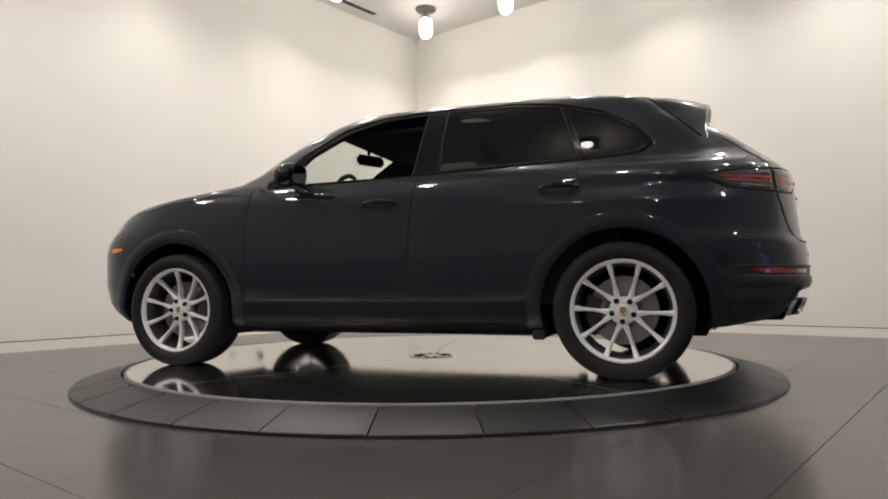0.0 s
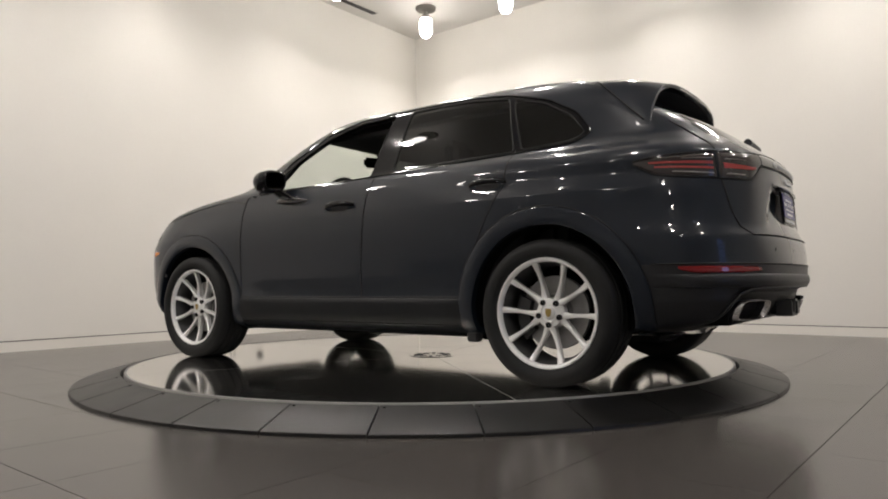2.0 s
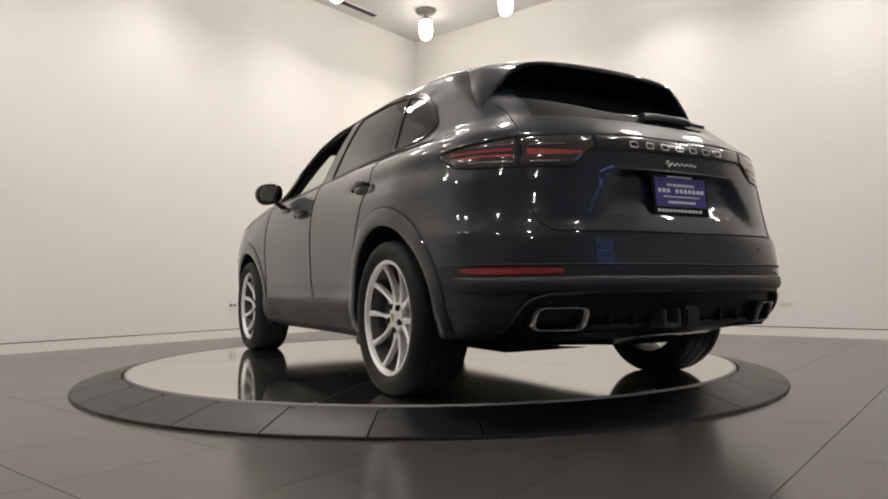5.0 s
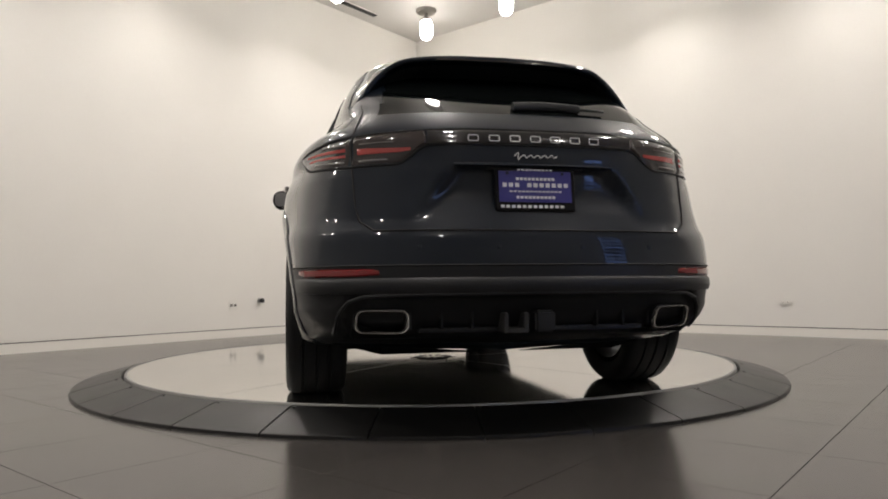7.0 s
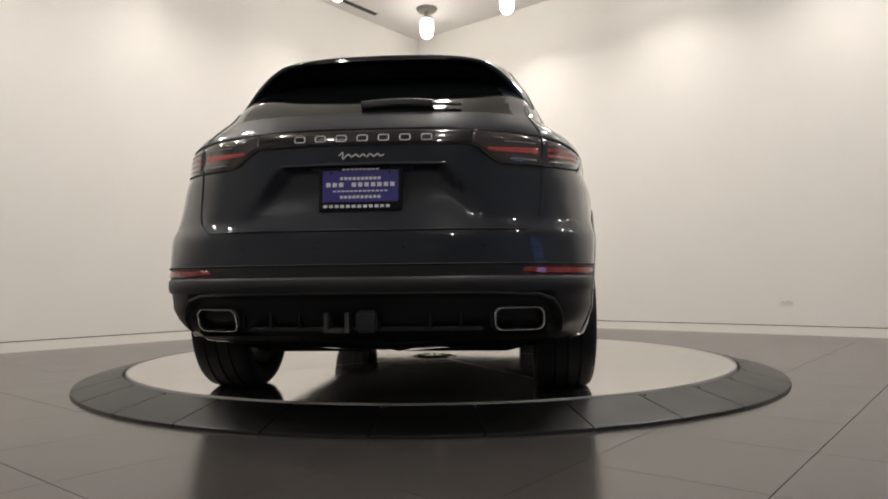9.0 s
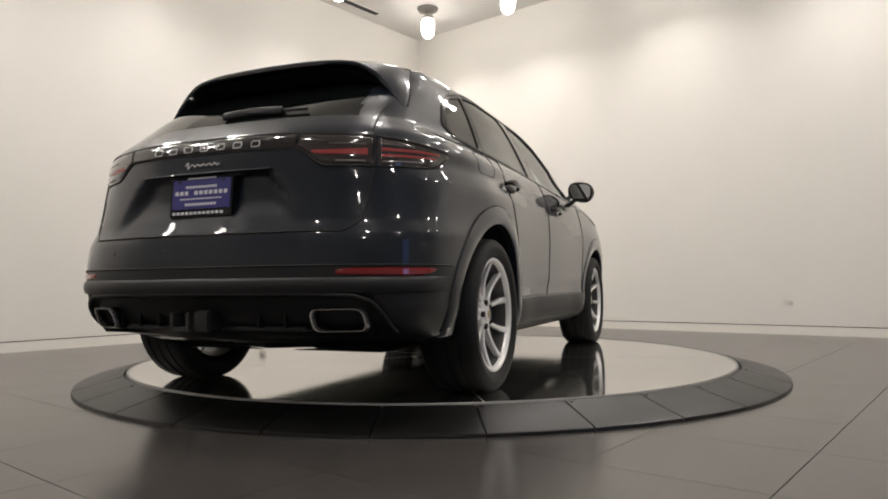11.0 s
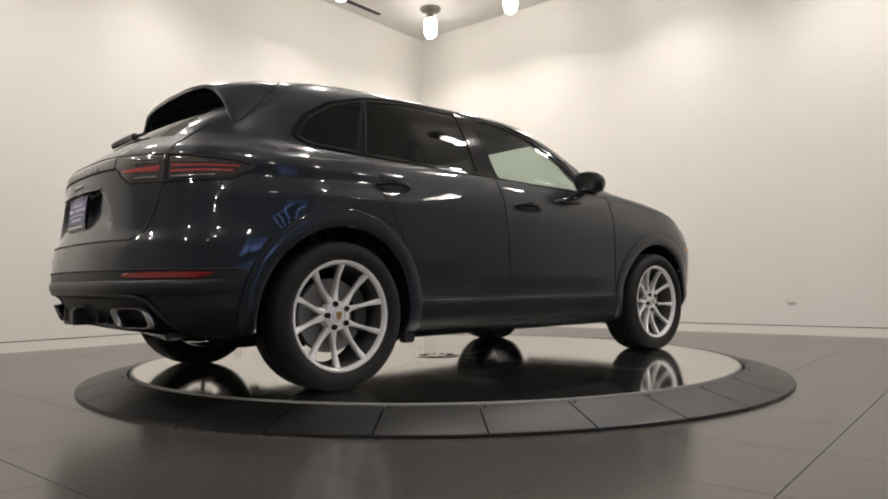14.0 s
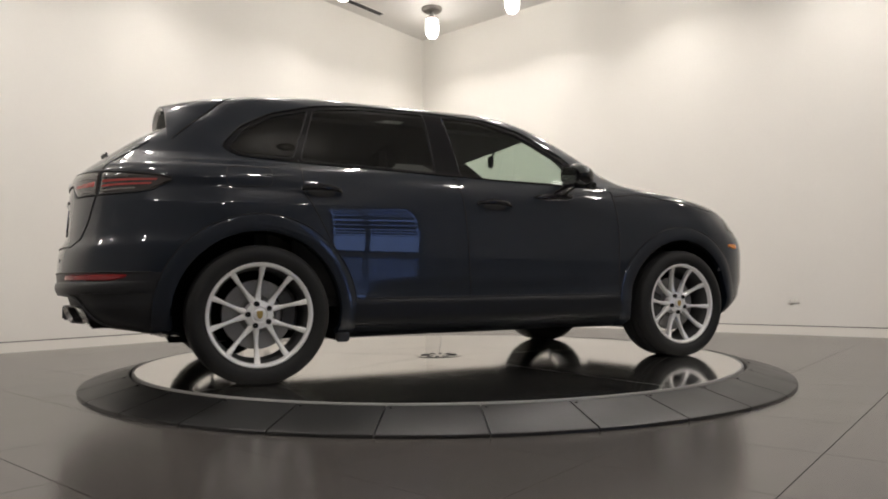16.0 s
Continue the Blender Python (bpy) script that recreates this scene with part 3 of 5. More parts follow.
def build_car():
    car = thing("car", "dark blue-black sport utility car on the turntable", "car")
    levels = np.unique(np.round(np.concatenate([np.arange(0.22, 0.50, 0.016), np.arange(0.50, 0.96, 0.024), np.arange(0.96, 1.25, 0.0105), np.arange(1.25, 1.60, 0.018),
                                                np.arange(1.60, 1.69, 0.009), [1.694, 1.699, 1.703, 1.7065, 1.709, 1.71]]), 5))
    NR, NS, NF = 40, 150, 18
    cols = NR + NS + NF + 1
    V = np.zeros((2, len(levels), cols, 3))
    for i, z in enumerate(levels):
        xr, xf, lr, lf = ends(z)
        n, m = POW_R(z), POW_F(z)
        for k in range(NR + 1):
            p = around((k / NR) ** 1.35, z)
            V[0, i, k] = p
        for k in range(1, NS):
            x = xr + lr + (xf - lf - xr - lr) * k / NS
            V[0, i, NR + k] = (x, side_y(x, z), z)
        for k in range(NF + 1):
            a = (1 - k / NF) ** 1.3 * math.pi / 2
            x = xf - lf * (1 - math.cos(a) ** (2 / m))
            V[0, i, NR + NS + k] = (x, half_width(x, z) * math.sin(a) ** (2 / m), z)
    V[1] = V[0] * np.array([1, -1, 1])
    nl = len(levels)

    def vid(s, i, k):
        return (s * nl + i) * cols + k
    F, C, S = [], [], []
    for s in (0, 1):
        for i in range(nl - 1):
            for k in range(cols - 1):
                q = [vid(s, i, k), vid(s, i, k + 1), vid(s, i + 1, k + 1), vid(s, i + 1, k)]
                F.append(q if s else q[::-1])
                S.append(s)
    P = V.reshape(-1, 3)
    F, S = np.array(F), np.array(S)
    C = P[F].mean(1)
    flanky = np.abs(C[:, 1]) > 0.45
    group = np.zeros(len(F), int)      # 0 body shell
    # tail and nose panels
    lx, ly, lz = C[:, 0], np.abs(C[:, 1]), C[:, 2]
    group[(lx > 1.22) & (lz > 0.93) & (lz < 1.20) & (ly < 0.74)] = 1
    group[(lx < -1.95) & (lz < 0.732)] = 2
    group[(lx < -2.02) & (lz > 0.732) & (lz < 1.23) & (ly < 0.70)] = 3
    group[(lx < -1.55) & (lz >= 1.228) & (lz < 1.56) & (ly < np.interp(lz, [1.22, 1.45], [0.60, 0.53]))] = 4
    group[(lx > 0.30) & (lz > 1.20) & (lz < 1.615) & (ly < np.interp(lz, [1.2, 1.6], [0.74, 0.56]))] = 5
    group[(lx < -1.90) & (lz < 0.592)] = 7
    group[(lx < -1.95) & (lz < 0.487) & (ly < 0.745)] = 6
    polys = {10: FRONT_DOOR, 12: REAR_DOOR, 30: WINDOW_BAND, 20: FRONT_WINDOW, 22: REAR_WINDOW, 24: QUARTER_WINDOW}
    for g, poly in polys.items():
        hit = inside(poly, C[:, 0], C[:, 2]) & flanky
        for s in (0, 1):
            group[hit & (S == s)] = g + s
    for sx in (-1, 1):
        hit = ((C[:, 0] - sx * HUB_X) ** 2 + (C[:, 2] - HUB_Z) ** 2 < ARCH ** 2) & flanky
        group[hit] = 99
    # borders between panels follow their outlines
    def pull(a_groups, pts, closed=True):
        pts = np.array(pts)
        sel = np.isin(group, a_groups)
        vin, vout = np.unique(F[sel]), np.unique(F[~sel])
        for v in np.intersect1d(vin, vout):
            if abs(P[v, 1]) < 0.4:
                continue
            dd = np.hypot(pts[:, 0] - P[v, 0], pts[:, 1] - P[v, 2])
            k = int(dd.argmin())
            if dd[k] < 0.04:
                x, z = pts[k]
                P[v] = (x, math.copysign(side_y(x, z), P[v, 1]), z)
    for g in (10, 12):
        pull([g, g + 1], refine(polys[g], 0.004))
    pull([20, 21, 22, 23, 24, 25, 30, 31], refine(WINDOW_BAND, 0.004))
    for g in (20, 22, 24):
        pull([g, g + 1], refine(polys[g], 0.004))
    for sx in (-1, 1):
        circle = [(sx * HUB_X + ARCH * math.cos(a), HUB_Z + ARCH * math.sin(a)) for a in lin(-0.4, math.pi + 0.4, 600)]
        sel = (group == 99) & (np.sign(C[:, 0]) == sx)
        old = group.copy()
        group[:] = np.where(sel, 99, 0)
        pull([99], circle)
        group[:] = old
    # vertex normals of the whole skin
    fn = np.cross(P[F[:, 2]] - P[F[:, 0]], P[F[:, 3]] - P[F[:, 1]])
    N = np.zeros_like(P)
    for k in range(4):
        np.add.at(N, F[:, k], fn)
    grid = N.reshape(2, nl, cols, 3)
    grid[:, :, 0, 1] = 0
    grid[:, :, -1, 1] = 0
    N /= np.maximum(np.linalg.norm(N, axis=1), 1e-12)[:, None]

    def skin(name, groups, mat, label="", shift=0.0, keep=None):
        sel = np.isin(group, groups) if keep is None else keep
        if not sel.any():
            return None
        used, inv = np.unique(F[sel], return_inverse=True)
        me = bpy.data.meshes.new(name)
        quads = inv.reshape(-1, 4)
        me.from_pydata([tuple(p) for p in P[used] + shift * N[used]], [], [tuple(int(i) for i in q) for q in quads])
        me.polygons.foreach_set("use_smooth", [True] * len(me.polygons))
        me.materials.append(mat)
        me.update()
        me.normals_split_custom_set_from_vertices([tuple(n) for n in N[used]])
        ob = new(name, me)
        ob.parent = car
        return tagged(ob, label) if label else ob
    skin("body_shell", [0], PAINT)
    skin("hood", [1], PAINT)
    skin("rear_bumper", [2], PAINT)
    skin("bumper_cover", [7], PLASTIC, "satin dark lower half of the bumper")
    skin("tailgate", [3], PAINT)
    skin("rear_glass", [4], REAR_GLASS, "dark tinted rear glass")
    skin("windshield", [5], OPEN_GLASS, "clear windshield")
    skin("lower_apron", [6], APRON, "matt black lower bumper apron")
    doors = {}
    for s, tag in ((0, 1), (1, -1)):
        doors["f", tag] = skin("front_door", [10 + s], PAINT)
        doors["r", tag] = skin("rear_door", [12 + s], PAINT)
        if tag < 0:
            skin("front_side_glass", [21], SIDE_GLASS, "clear green-tinted side glass", -0.006)
        skin("window_surround", [30 + s], GLOSS_BLACK, "gloss black surround between the side windows")
        skin("rear_side_glass", [22 + s], TINTED_GLASS, "dark privacy glass", -0.006)
        skin("quarter_glass", [24 + s], TINTED_GLASS, "dark privacy glass", -0.006)
    cabin = np.isin(group, [0, 30, 31]) & (C[:, 2] > 1.13) & (C[:, 0] < 1.1) & (C[:, 0] > -1.75)
    skin("headlining", [], LINING, "dark cabin lining", -0.03, keep=cabin)
    # roof top
    return car, doors


car, doors = build_car()


def build_wheels():
    """Ten thin spokes in five pairs, silver, with tyre, brake disc and caliper; the outer face looks along +y."""
    tyre = []
    for r, a in ((0.272, -0.115), (0.285, -0.130), (0.320, -0.142), (0.350, -0.138), (0.366, -0.122), (0.371, -0.10), (0.373, -0.066), (0.366, -0.064), (0.366, -0.054), (0.373, -0.052), (0.374, -0.005), (0.366, -0.004),
                 (0.366, 0.006), (0.374, 0.007), (0.373, 0.054), (0.366, 0.056), (0.366, 0.066), (0.373, 0.068), (0.371, 0.10), (0.366, 0.118), (0.356, 0.130), (0.342, 0.1355), (0.340, 0.1375), (0.322, 0.140),
                 (0.300, 0.137), (0.297, 0.134), (0.286, 0.128), (0.277, 0.118), (0.270, 0.108)):
        tyre.append((r, a))
    bm = revolve(tyre, 96)
    for v in bm.verts:
        v.co.z = max(v.co.z, -HUB_Z)
    tyre_me = finish("tyre", bm, TYRE)
    rim_me = finish("wheel", revolve([(0.268, 0.104), (0.277, 0.112), (0.279, 0.118), (0.276, 0.123), (0.269, 0.124), (0.262, 0.120), (0.257, 0.110), (0.255, 0.098)], 96), ALLOY)
    barrel_me = finish("rim_barrel", revolve([(0.2555, 0.099), (0.250, 0.082), (0.244, 0.06), (0.236, -0.045), (0.250, -0.115)], 64), BARREL)
    hub_me = finish("hub", revolve([(0.076, 0.02), (0.077, 0.062), (0.071, 0.075), (0.045, 0.082), (0.040, 0.079), (0.001, 0.079)], 48), ALLOY)
    rows = []
    for t in lin(0, 1, 9):
        r = 0.060 + 0.200 * t
        w = 0.0102 - 0.003 * math.sin(math.pi * min(t * 1.2, 1)) + 0.011 * (1 - t) ** 3 + 0.006 * t ** 4
        face = 0.074 + 0.034 * t ** 1.5 - 0.012 * math.sin(math.pi * t)
        deep = 0.040 - 0.012 * t
        off = 0.013 * (1 - t) ** 1.4
        rows.append([(off - w, face - deep, r), (off - w, face - 0.006, r), (off - w * 0.45, face, r), (off + w * 0.45, face, r), (off + w, face - 0.006, r), (off + w, face - deep, r)])
    bm = surface(rows, closed_v=True)
    bmesh.ops.recalc_face_normals(bm, faces=bm.faces[:])
    spoke_a = finish("spoke", bm, ALLOY)
    bm = surface([[(-x, y, z) for x, y, z in row] for row in rows], closed_v=True)
    bmesh.ops.recalc_face_normals(bm, faces=bm.faces[:])
    spoke_b = finish("spoke", bm, ALLOY)
    cap_me = finish("centre_cap", revolve([(0.034, 0.078), (0.034, 0.084), (0.030, 0.087), (0.001, 0.088)], 32), ALLOY)
    crest_me = finish("cap_crest", surface([[(x * 0.016, 0.0895, z * 0.020) for x, z in ((-1, 1), (0, 1.05), (1, 1))], [(x * 0.016, 0.0895, z * 0.020) for x, z in ((-1, 0), (0, 0), (1, 0))],
                                            [(x * 0.016, 0.0895, z * 0.020) for x, z in ((-0.7, -0.7), (0, -1.1), (0.7, -0.7))]]), CREST)
    bolt_me = finish("wheel_bolt", revolve([(0.0145, 0.070), (0.0145, 0.0865), (0.0115, 0.0870), (0.010, 0.082), (0.001, 0.082)], 16), BOLT)
    disc_me = finish("brake_disc", revolve([(0.06, 0.0), (0.09, 0.03), (0.10, 0.012), (0.185, 0.012), (0.187, 0.008), (0.187, -0.02), (0.10, -0.02)], 64), STEEL)
    bm = bmesh.new()
    rows = []
    for a in lin(radians(-34), radians(34), 9):
        rows.append([(r * math.cos(a), y, r * math.sin(a)) for r, y in ((0.125, 0.022), (0.130, 0.042), (0.195, 0.044), (0.212, 0.030), (0.212, -0.05), (0.125, -0.05))])
    bm = surface(rows, closed_v=True)
    bm.verts.ensure_lookup_table()
    bm.faces.new(bm.verts[0:6])
    bm.faces.new(bm.verts[48:54][::-1])
    bmesh.ops.recalc_face_normals(bm, faces=bm.faces[:])
    caliper_me = finish("brake_caliper", bm, CALIPER)
    for sx, sy, turn in ((-1, 1, -39), (1, 1, -51), (-1, -1, -57), (1, -1, 30)):
        at = pose(sx * HUB_X, sy * 0.842, HUB_Z, 0, 0, 0 if sy > 0 else 180)
        wheel = shared("wheel", rim_me, car, at)
        tagged(wheel, "silver ten-spoke alloy wheel")
        tagged(shared("tyre", tyre_me, wheel, Matrix()), "black low-profile tyre")
        shared("rim_barrel", barrel_me, wheel, Matrix())
        shared("hub", hub_me, wheel, Matrix())
        for k in range(5):
            shared("spoke", spoke_a, wheel, pose(0, 0, 0, 0, turn + 72 * k - 18, 0))
            shared("spoke", spoke_b, wheel, pose(0, 0, 0, 0, turn + 72 * k + 18, 0))
            shared("wheel_bolt", bolt_me, wheel, pose(0, 0, 0, 0, turn + 72 * k, 0) @ pose(0, 0, 0.060))
        shared("centre_cap", cap_me, wheel, Matrix())
        shared("cap_crest", crest_me, wheel, Matrix())
        shared("brake_disc", disc_me, wheel, Matrix())
        back = 180 if (sx > 0) == (sy > 0) else 0
        tagged(shared("brake_caliper", caliper_me, wheel, pose(0, 0, 0, 0, back + 8, 0)), "black brake caliper")


build_wheels()


def ring_strip(cx, cz, r0, r1, a0, a1, side, profile, n=48):
    """A strip round a wheel arch, following the flank; profile gives (share of width, height above the skin)."""
    rows = []
    for k in range(n + 1):
        a = a0 + (a1 - a0) * k / n
        row = []
        for f, h in profile:
            r = r0 + (r1 - r0) * f
            row.append(flank(cx + r * math.cos(a), max(cz + r * math.sin(a), 0.225), side, h))
        rows.append(row)
    bm = surface(rows)
    bmesh.ops.recalc_face_normals(bm, faces=bm.faces[:])
    return bm


def build_arches():
    for sx in (-1, 1):
        for side in (1, -1):
            part("arch_trim", ring_strip(sx * HUB_X, HUB_Z, 0.440, 0.532, radians(-17), radians(197), side,
                                         ((0.0, -0.035), (0.02, 0.002), (0.10, 0.006), (0.45, 0.009), (0.82, 0.008), (0.96, 0.005), (1.0, -0.004))), PAINT, car, "flared wheel arch lip")
            part("arch_gap", tube([[flank(sx * HUB_X + 0.533 * math.cos(a), max(HUB_Z + 0.533 * math.sin(a), 0.235), side, 0.0) for a in lin(radians(-12), radians(192), 60)]], 0.0028, 5), SEAM, car)
            rows = []
            for k in range(33):
                a = radians(-20 + 220 * k / 32)
                x, z = sx * HUB_X + 0.455 * math.cos(a), HUB_Z + 0.455 * math.sin(a)
                y1 = side_y(x, max(z, 0.24)) - 0.012
                rows.append([(x, side * 0.56, z), (x, side * y1, z), (sx * HUB_X + 0.449 * math.cos(a), side * y1, HUB_Z + 0.449 * math.sin(a))])
            bm = surface(rows)
            part("wheel_housing", bm, UNDERSIDE, car)
            inner = [(sx * HUB_X + 0.456 * math.cos(radians(-20 + 220 * k / 32)), side * 0.56, HUB_Z + 0.456 * math.sin(radians(-20 + 220 * k / 32))) for k in range(33)]
            bm = bmesh.new()
            bm.faces.new([bm.verts.new(p) for p in inner])
            part("housing_wall", bm, UNDERSIDE, car, smooth=False)


build_arches()


def path_on_flank(poly, side, out=0.0, closed=True, size=0.02):
    pts = refine(poly, size) if closed else stretch(poly, size)
    return [flank(x, z, side, out) for x, z in pts]


def build_side_trim():
    for side in (1, -1):
        # outline round all side glass
        part("window_trim", tube([[flank(x, z, side, 0.001) for x, z in WINDOW_BAND[::3]]], 0.0050, 6, closed=True), GLOSS_BLACK, car, "gloss black window surround")
        for poly in (FRONT_WINDOW, REAR_WINDOW, QUARTER_WINDOW):
            part("window_seal", tube([[flank(x, z, side, -0.003) for x, z in poly[::3]]], 0.0045, 6, closed=True), SEAM, car)
        # panel gaps
        fd = FRONT_DOOR
        lines = [path_on_flank([fd[0], fd[1], fd[2], fd[3], fd[4], fd[5]], side, 0.0005, closed=False)]
        lines.append(path_on_flank(REAR_DOOR[2:], side, 0.0005, closed=False))
        lines.append([flank(x, 0.445, side, 0.0005) for x in lin(-0.93, -0.19, 40)])
        part("door_gap", tube(lines, 0.0032, 5), SEAM, car)
        # cladding along the foot of the doors, with the darker sill tucked in under it
        rows, low = [], []
        for x in lin(-0.975, 0.985, 60):
            f = 1 - 0.6 * step(abs(x + 0.02), 0.80, 0.98)
            rows.append([flank(x, z, side, h) for z, h in ((0.294, 0.0), (0.298, 0.010 * f), (0.306, 0.014 * f), (0.350, 0.014 * f), (0.405, 0.010 * f), (0.428, 0.007 * f), (0.436, 0.003), (0.4385, -0.004))])
            low.append([flank(x, z, side, h) for z, h in ((0.222, -0.004), (0.230, 0.002), (0.262, 0.004 * f), (0.290, 0.003), (0.296, 0.0))])
        part("door_cladding", surface(rows), CLADDING, car, "satin dark cladding low on the doors")
        part("sill_panel", surface(low), SILL, car, "satin black sill panel")
        # mud flap behind the front of the rear arch
        part("mud_flap", cubes((-1.025, -0.955, side * 0.90 - 0.03, side * 0.90 + 0.03, 0.205, 0.26), bevel=0.008), PLASTIC, car)


build_side_trim()


def build_handles():
    for side in (1, -1):
        for name, x0, x1, zc in (("f", 0.085, -0.155, 1.000), ("r", -1.005, -1.235, 1.035)):
            door = doors[name, side]
            xc = (x0 + x1) / 2
            # the recess is only a flat black patch on the skin, its shade painted in
            rows = []
            for r in (0.0, 0.5, 0.85, 1.0):
                row = []
                for k in range(28):
                    a = 2 * math.pi * k / 28
                    row.append(flank(xc + 0.078 * r * math.cos(a), zc - 0.008 + 0.021 * r * math.sin(a) * (1 + 0.1 * math.cos(a)), side, 0.0035))
                rows.append(row)
            cup = part("handle_cup_shade", surface(rows, closed_v=True), SEAM, door, "flat dark patch for the shade in the handle recess")
            pts, rad = [], []
            for t in lin(0, 1, 15):
                lift = 0.010 + 0.034 * math.sin(math.pi * t) ** 0.45
                pts.append(flank(x0 + (x1 - x0) * t, zc + 0.008 * math.sin(math.pi * t) + 0.006 * t, side, lift))
            rows = []
            for i, p in enumerate(pts):
                t = i / 14
                w = 0.011 + 0.007 * math.sin(math.pi * t)
                d = 0.008
                rows.append([p + Vector((0, side * d * math.cos(2 * math.pi * k / 10), w * math.sin(2 * math.pi * k / 10))) for k in range(10)])
            bm = surface(rows, closed_v=True)
            bm.verts.ensure_lookup_table()
            bm.faces.new(bm.verts[0:10])
            bm.faces.new(bm.verts[140:150][::-1])
            bmesh.ops.recalc_face_normals(bm, faces=bm.faces[:])
            part("door_handle", bm, GLOSS_BLACK, door, "dark glossy door handle")


build_handles()


def build_mirrors():
    for side in (1, -1):
        bm = bmesh.new()
        bmesh.ops.create_uvsphere(bm, u_segments=28, v_segments=18, radius=1.0)
        for v in bm.verts:
            x, y, z = v.co
            # blunt at the back, rounded at the front, drawn in below
            if x < 0:
                x *= 0.55
            y = math.copysign(abs(y) ** 0.75, y)
            z = math.copysign(abs(z) ** 0.8, z)
            taper = 1 - 0.22 * max(-z, 0)
            v.co = Vector((0.525 + 0.105 * x, side * (1.030 + 0.098 * y * taper), 1.205 + 0.078 * z - 0.012 * y))
        bmesh.ops.recalc_face_normals(bm, faces=bm.faces[:])
        mirror = part("mirror_housing", bm, GLOSS_BLACK, car, "dark glossy door mirror")
        outline = rounded(0.165, 0.118, 0.045)
        bm = bmesh.new()
        bm.faces.new([bm.verts.new((0.463, side * 1.032 + a, 1.205 + b - 0.06 * a * side)) for a, b in outline])
        part("mirror_glass", bm, MIRROR, mirror, smooth=False)
        part("mirror_rim", tube([[(0.464, side * 1.032 + a, 1.205 + b - 0.06 * a * side) for a, b in outline]], 0.006, 6, closed=True), GLOSS_BLACK, mirror)
        rows = []
        for t in lin(0, 1, 10):
            c = Vector((0.44 + 0.08 * t, side * (0.915 + 0.085 * t), 1.085 + 0.055 * t + 0.02 * t * t))
            w = 0.055 - 0.012 * t
            rows.append([c + Vector((w * math.cos(2 * math.pi * k / 12), 0, 0.020 * math.sin(2 * math.pi * k / 12))) for k in range(12)])
        part("mirror_arm", surface(rows, closed_v=True), GLOSS_BLACK, mirror)
        # teardrop foot on the door
        rows = []
        for t in lin(0, 1, 16):
            x = 0.56 - 0.30 * t
            h = 0.026 * math.sin(math.pi * min(t * 0.9 + 0.1, 1)) ** 0.6
            row = []
            for k in range(9):
                s = -1 + 2 * k / 8
                row.append(flank(x, 1.085 - 0.018 * t + h * s, side, 0.020 * math.sqrt(max(1 - s * s, 0)) * math.sin(math.pi * min(t + 0.02, 1)) ** 0.5 - 0.001))
            rows.append(row)
        part("mirror_foot", surface(rows), GLOSS_BLACK, mirror)
        # black sail panel ahead of the window
        rows = []
        for t in lin(0, 1, 8):
            a, b = (0.70 + 0.08 * t * 0, 1.192), (0.52, 1.365)
            p = (a[0] + (b[0] - a[0]) * t, a[1] + (b[1] - a[1]) * t)
            q = (0.775 + (0.57 - 0.775) * t, 1.186 + (1.356 - 1.186) * t)
            rows.append([flank(p[0] + (q[0] - p[0]) * s, p[1] + (q[1] - p[1]) * s, side, 0.004) for s in (0, 0.5, 1)])
        part("sail_panel", surface(rows), GLOSS_BLACK, car)


build_mirrors()


def patch(stations, side, out=0.004, nz=5, edge=0.002):
    """A raised patch on the tail and flank: stations are (c, low z, high z)."""
    rows = []
    last = len(stations) - 1
    for i, (c, z0, z1) in enumerate(stations):
        row = []
        for k in range(nz + 1):
            z = z0 + (z1 - z0) * k / nz
            rim = k in (0, nz) or i in (0, last)
            p = around(c, z, side) + (-edge if rim else out) * normal_at(c, z, side)
            row.append(p)
        rows.append(row)
    bm = surface(rows)
    bmesh.ops.recalc_face_normals(bm, faces=bm.faces[:])
    mid = rows[last // 2][nz // 2]
    bm.faces.ensure_lookup_table()
    f = bm.faces[(last // 2) * nz + nz // 2]
    if f.normal.dot(normal_at(stations[last // 2][0], mid.z, side)) < 0:
        bmesh.ops.reverse_faces(bm, faces=bm.faces[:])
    return bm


def span(c0, c1, lo, hi, n=16):
    """Stations from c0 to c1 with the low and high edges as curves of the share along."""
    return [(c0 + (c1 - c0) * t, lo(t), hi(t)) for t in lin(0, 1, n + 1)]


